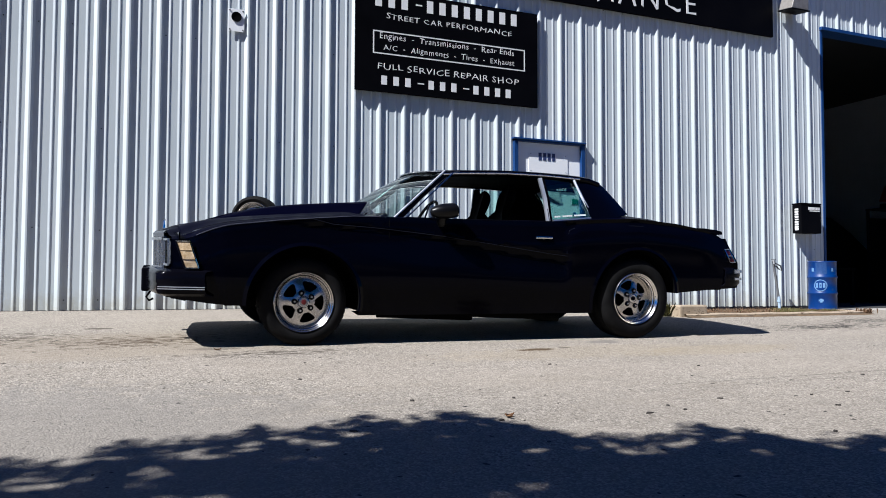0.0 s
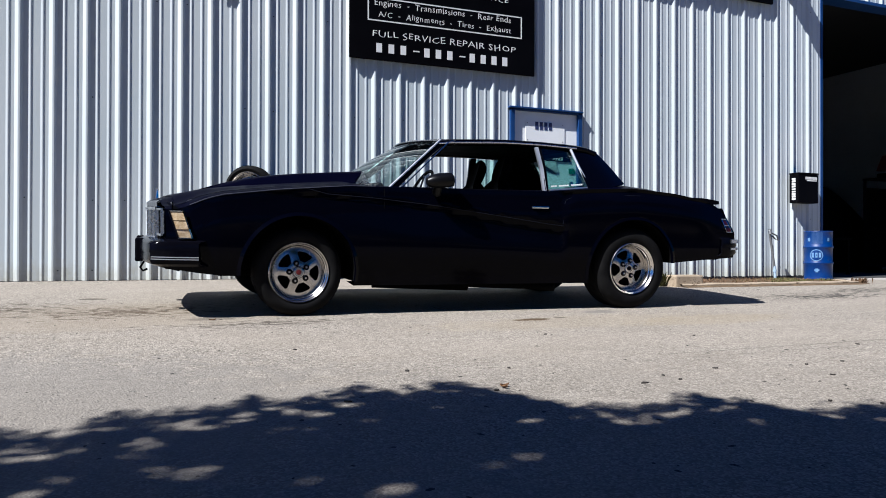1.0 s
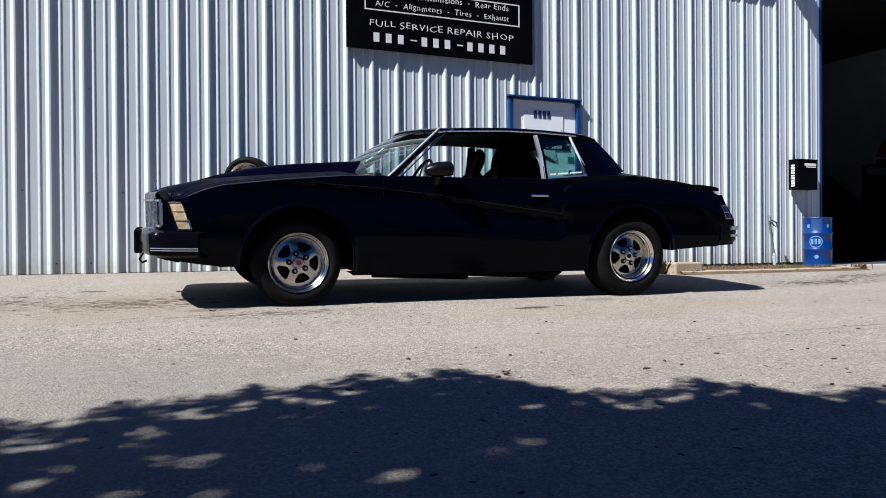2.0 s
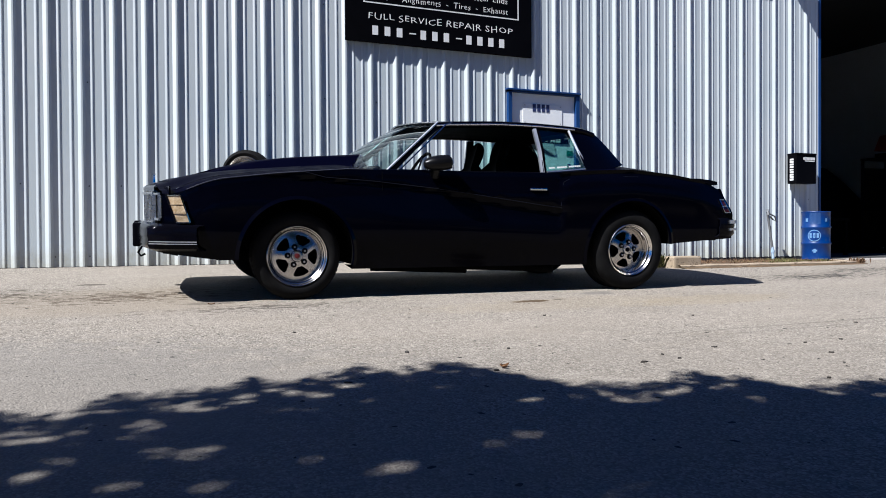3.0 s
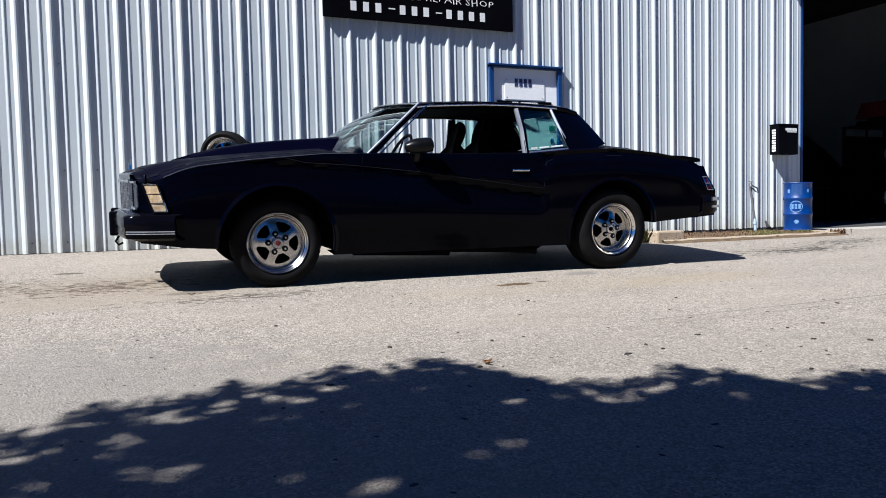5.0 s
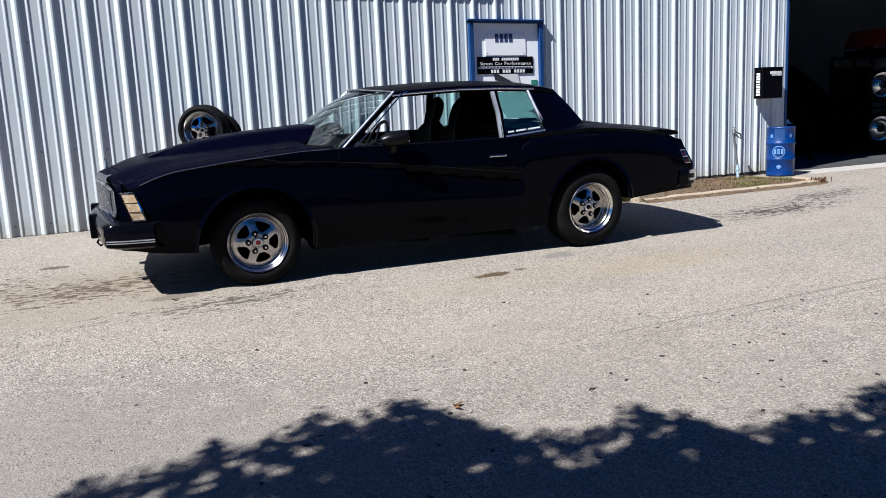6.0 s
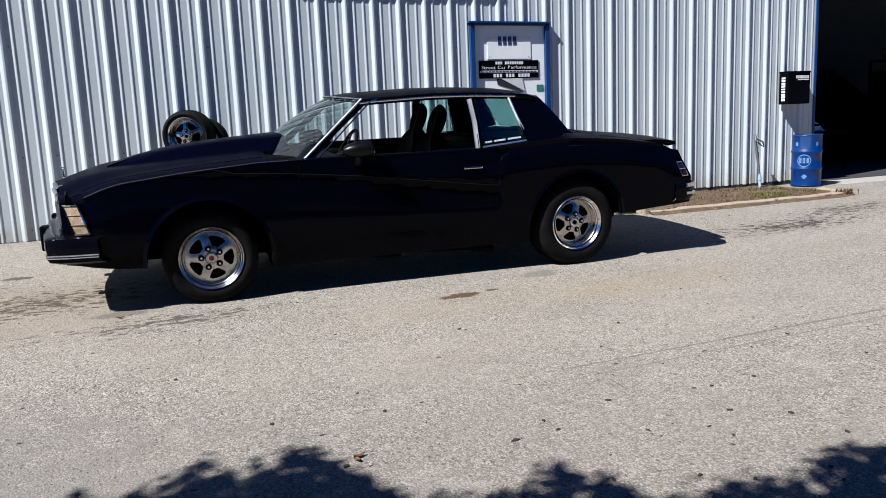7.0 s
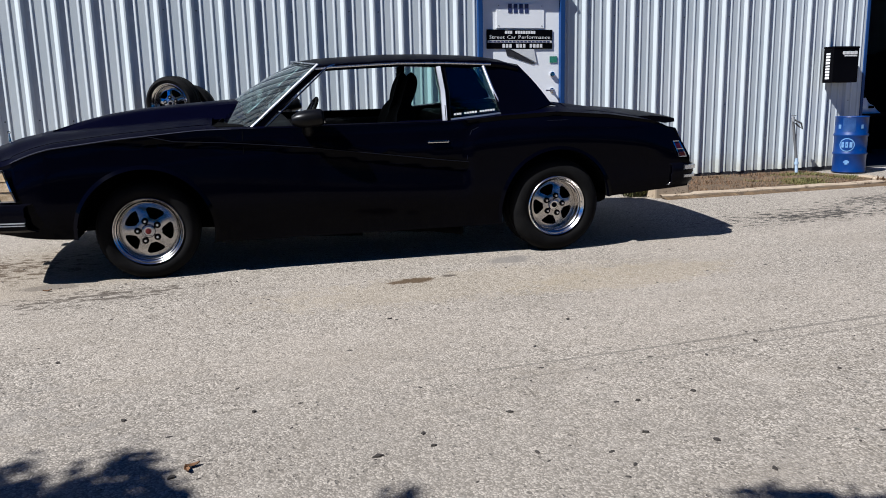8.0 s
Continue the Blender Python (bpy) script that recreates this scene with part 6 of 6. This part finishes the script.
# ---------------------------------------------------------------- unseen trees behind the camera
def tree(x, y, height, spread, seed, tips=(), leaves=16000):
    rnd = random.Random(seed)
    z0 = ground_z(x, y)
    t = thing("unseen_oak", (x, y, z0), "unseen broad oak with a spreading leafy crown behind the camera", "tree", "trees across the yard")
    limbs = [tube([(0, 0, -0.1), (0.05, 0.03, height * 0.2), (0.0, 0.1, height * 0.42)], [0.30, 0.22, 0.17], 14)]
    centres = []
    for k in range(11):
        a = 2 * math.pi * k / 11 + rnd.uniform(-0.2, 0.2)
        far, up = spread * rnd.uniform(0.6, 1.0), height * rnd.uniform(0.5, 0.95)
        end = Vector((far * math.cos(a), far * math.sin(a), up))
        mid = Vector((far * 0.45 * math.cos(a), far * 0.45 * math.sin(a), height * 0.55))
        limbs.append(tube([(0, 0.05, height * rnd.uniform(0.28, 0.42)), mid, end], [0.11, 0.07, 0.02], 7))
        centres += [mid.lerp(end, f) for f in (0.3, 0.6, 0.9)]
    for tx, ty, tz in tips:
        end = Vector((tx - x, ty - y, tz - z0))
        limbs.append(tube([(0, 0.05, height * 0.38), end * 0.55 + Vector((0, 0, height * 0.2)), end], [0.05, 0.025, 0.006], 6))
    part("trunk", joined(*limbs), M["bark"], t, smooth=True)
    verts, faces = [], []

    def leaf(p, size):
        a, b = rnd.uniform(0, 6.28), rnd.uniform(-0.7, 0.7)
        d = Vector((math.cos(a), math.sin(a), b)).normalized()
        s = d.cross(Vector((rnd.uniform(-0.5, 0.5), rnd.uniform(-0.5, 0.5), 1))).normalized()
        n0 = len(verts)
        verts.extend([p, p + d * size * 0.5 + s * size * 0.24, p + d * size, p + d * size * 0.5 - s * size * 0.24])
        faces.append((n0, n0 + 1, n0 + 2, n0 + 3))

    for k in range(leaves):
        c = rnd.choice(centres)
        p = c + Vector((rnd.gauss(0, spread * 0.16), rnd.gauss(0, spread * 0.16), rnd.gauss(0, height * 0.07)))
        if p.z < height * 0.42:
            p.z = height * 0.42 + rnd.random() * 0.4
        leaf(p, rnd.uniform(0.07, 0.13))
    return t, verts, faces, leaf, rnd


def finish_tree(t, verts, faces):
    me = bpy.data.meshes.new("crown")
    me.from_pydata([tuple(v) for v in verts], [], faces)
    me.materials.append(M["leaf"])
    ob = new("crown", me)
    ob.parent = t


# the edge of the crown's shade on the asphalt, from west to east
SHADE = [(-3.0, -6.6), (-1.6, -6.2), (-0.8, -5.95), (-0.27, -5.83), (-0.17, -5.88), (-0.10, -5.97), (-0.04, -5.83), (0.05, -5.68), (0.2, -5.75), (0.36, -5.71), (0.45, -5.67), (0.52, -5.58),
         (0.64, -5.72), (0.79, -5.61), (0.87, -5.61), (0.97, -5.49), (1.04, -5.71), (1.17, -5.66), (1.28, -5.54), (1.36, -5.57), (1.43, -5.80), (1.52, -6.0), (1.56, -6.15), (1.75, -6.2), (1.95, -6.23),
         (2.07, -6.12), (2.13, -6.03), (2.17, -6.2), (2.26, -6.28), (2.3, -6.52), (2.44, -6.48), (2.72, -6.46), (2.76, -6.58), (3.1, -6.42), (3.6, -6.6), (4.4, -6.9), (5.5, -7.2)]
# openings in the crown, by where the sun that they let in falls: x, y, half sizes
GAPS = [(-0.20, -6.14, 0.10, 0.11), (-0.07, -6.38, 0.06, 0.07), (-0.15, -6.47, 0.06, 0.05), (0.11, -6.09, 0.10, 0.06), (0.14, -6.23, 0.09, 0.06), (0.26, -5.94, 0.10, 0.06), (0.20, -6.42, 0.11, 0.10),
        (0.25, -6.66, 0.06, 0.05), (0.57, -6.09, 0.11, 0.05), (0.48, -6.59, 0.05, 0.045), (0.62, -5.86, 0.08, 0.05), (0.45, -5.84, 0.06, 0.04), (0.84, -5.80, 0.06, 0.035), (1.14, -5.96, 0.07, 0.035),
        (1.04, -6.61, 0.09, 0.06), (0.65, -6.72, 0.07, 0.05), (1.31, -6.23, 0.05, 0.04), (1.56, -6.24, 0.11, 0.045), (1.61, -6.35, 0.09, 0.06), (1.83, -6.31, 0.08, 0.06), (2.05, -6.32, 0.07, 0.045), (1.99, -6.52, 0.07, 0.06),
        (1.09, -7.08, 0.09, 0.06), (0.68, -5.93, 0.05, 0.04), (0.54, -5.77, 0.05, 0.03), (1.34, -6.01, 0.05, 0.03), (2.65, -6.73, 0.06, 0.05), (0.05, -6.62, 0.05, 0.05)]


def above(x, y, h):
    """The place h metres above the ground whose shade falls on (x, y)."""
    return Vector((x, y, ground_z(x, y))) - h * FALL


def shade_tree():
    base = Vector((-3.2, -12.4, 0))
    tips = [tuple(above(x, y - 0.25, 3.3)) for x, y in SHADE[2:18:2]]
    t, verts, faces, leaf, rnd = tree(base.x, base.y, 8.0, 4.2, 11, tips, 6000)
    off = Vector((base.x, base.y, ground_z(base.x, base.y)))
    slope = FALL.xy

    def open_sky(v):
        """Whether a leaf at v would shade ground that the sun reaches."""
        x, y = v.x + off.x, v.y + off.y
        h = v.z + off.z - ground_z(x, y)
        x, y = x + slope.x * h, y + slope.y * h
        h = v.z + off.z - ground_z(x, y)
        x, y = v.x + off.x + slope.x * h, v.y + off.y + slope.y * h
        rim = lerp(SHADE, x) - 0.065 + 0.10 * noise.noise((x * 13, y * 13, 2.0)) + 0.17 * noise.noise((x * 30, y * 30, 4.0))
        if y > rim:
            return y > rim + 0.10 or rnd.random() < 0.72
        if y < -7.4:
            return False
        rag = 0.95 + 1.5 * noise.noise((x * 16, y * 16, 7.0)) + 1.3 * noise.noise((x * 36, y * 36, 3.0))
        flecks = noise.noise((x * 8, y * 19, 11.0)) + 0.5 * noise.noise((x * 21, y * 40, 5.0))
        if flecks > (0.19 if x < 0.9 else 0.26) + 0.36 * ease(0.15, 0.9, rim - y):
            return rnd.random() < 0.97
        return rnd.random() < 0.96 and any(((x - gx) / rx) ** 2 + ((y - gy) / ry) ** 2 < rag for gx, gy, rx, ry in GAPS)

    # leafy sprays along the crown's rim
    for k in range(5200):
        sx = rnd.uniform(-3.0, 5.2) if k % 3 == 0 else rnd.uniform(-0.6, 3.4)
        p = above(sx, lerp(SHADE, sx) + 0.10 - 0.60 * rnd.random() ** 1.3, rnd.uniform(3.0, 3.7)) - off
        d = Vector((rnd.uniform(-1, 1), rnd.uniform(-1.0, 1.0), rnd.uniform(-0.2, 0.3))).normalized()
        for j in range(7):
            leaf(p + d * (0.02 * j) + Vector((rnd.gauss(0, 0.015), rnd.gauss(0, 0.015), rnd.gauss(0, 0.02))), rnd.uniform(0.045, 0.07))
    # the thick of the crown, spread far east to keep skylight off the shade
    for k in range(25000):
        sx = rnd.uniform(-4.5, 13.0) if k < 20000 else rnd.uniform(-1.2, 4.4)
        sy = lerp(SHADE, sx) - 0.24 - (7.0 * rnd.random() ** 1.3 if k < 20000 else 2.2 * rnd.random())
        deep_in = lerp(SHADE, sx) - sy
        p = above(sx, sy, rnd.uniform(3.2 + 0.8 * ease(0.3, 1.2, deep_in), 4.4 + 5.6 * ease(0.6, 2.0, deep_in))) - off
        big = 1.0 + 0.9 * ease(0.8, 2.0, deep_in)
        for j in range(11):
            leaf(p + big * Vector((rnd.gauss(0, 0.07), rnd.gauss(0, 0.07), rnd.gauss(0, 0.05))), big * rnd.uniform(0.07, 0.12))
    faces[:] = [f for f in faces if not open_sky((verts[f[0]] + verts[f[2]]) / 2)]
    finish_tree(t, verts, faces)


shade_tree()
# two more unseen trees, added to block sky and darken reflections
for x, y, h, s, seed in ((-11, -12.0, 9, 4.6, 3), (3.2, -17.5, 9.5, 4.8, 4)):
    t, verts, faces, leaf, rnd = tree(x, y, h, s, seed, (), 15000)
    finish_tree(t, verts, faces)


def hedge():
    """A dense dark hedge, unseen, added behind the camera to block low sky."""
    rnd, verts, faces = random.Random(31), [], []
    for k in range(24000):
        x = rnd.uniform(-26, 32)
        z = 2.6 * rnd.random() ** 0.8 * (1 + 0.25 * math.sin(x * 0.7) + 0.15 * math.sin(x * 1.9))
        y = -14.5 - 0.02 * abs(x) + rnd.gauss(0, 0.45)
        s, a, b = rnd.uniform(0.18, 0.36), rnd.uniform(0, 6.28), rnd.uniform(-0.8, 0.8)
        d = Vector((math.cos(a), math.sin(a), b)).normalized()
        q = d.cross(Vector((0.2, 0.3, 1))).normalized()
        p, n0 = Vector((x, y, z - 0.15)), len(verts)
        verts.extend([p, p + d * s * 0.5 + q * s * 0.3, p + d * s, p + d * s * 0.5 - q * s * 0.3])
        faces.append((n0, n0 + 1, n0 + 2, n0 + 3))
    me = bpy.data.meshes.new("hedge")
    me.from_pydata([tuple(v) for v in verts], [], faces)
    me.materials.append(M["leaf"])
    tagged(new("hedge", me), "unseen dark green hedge added to block the low sky", "hedge", "", "stuff")


hedge()
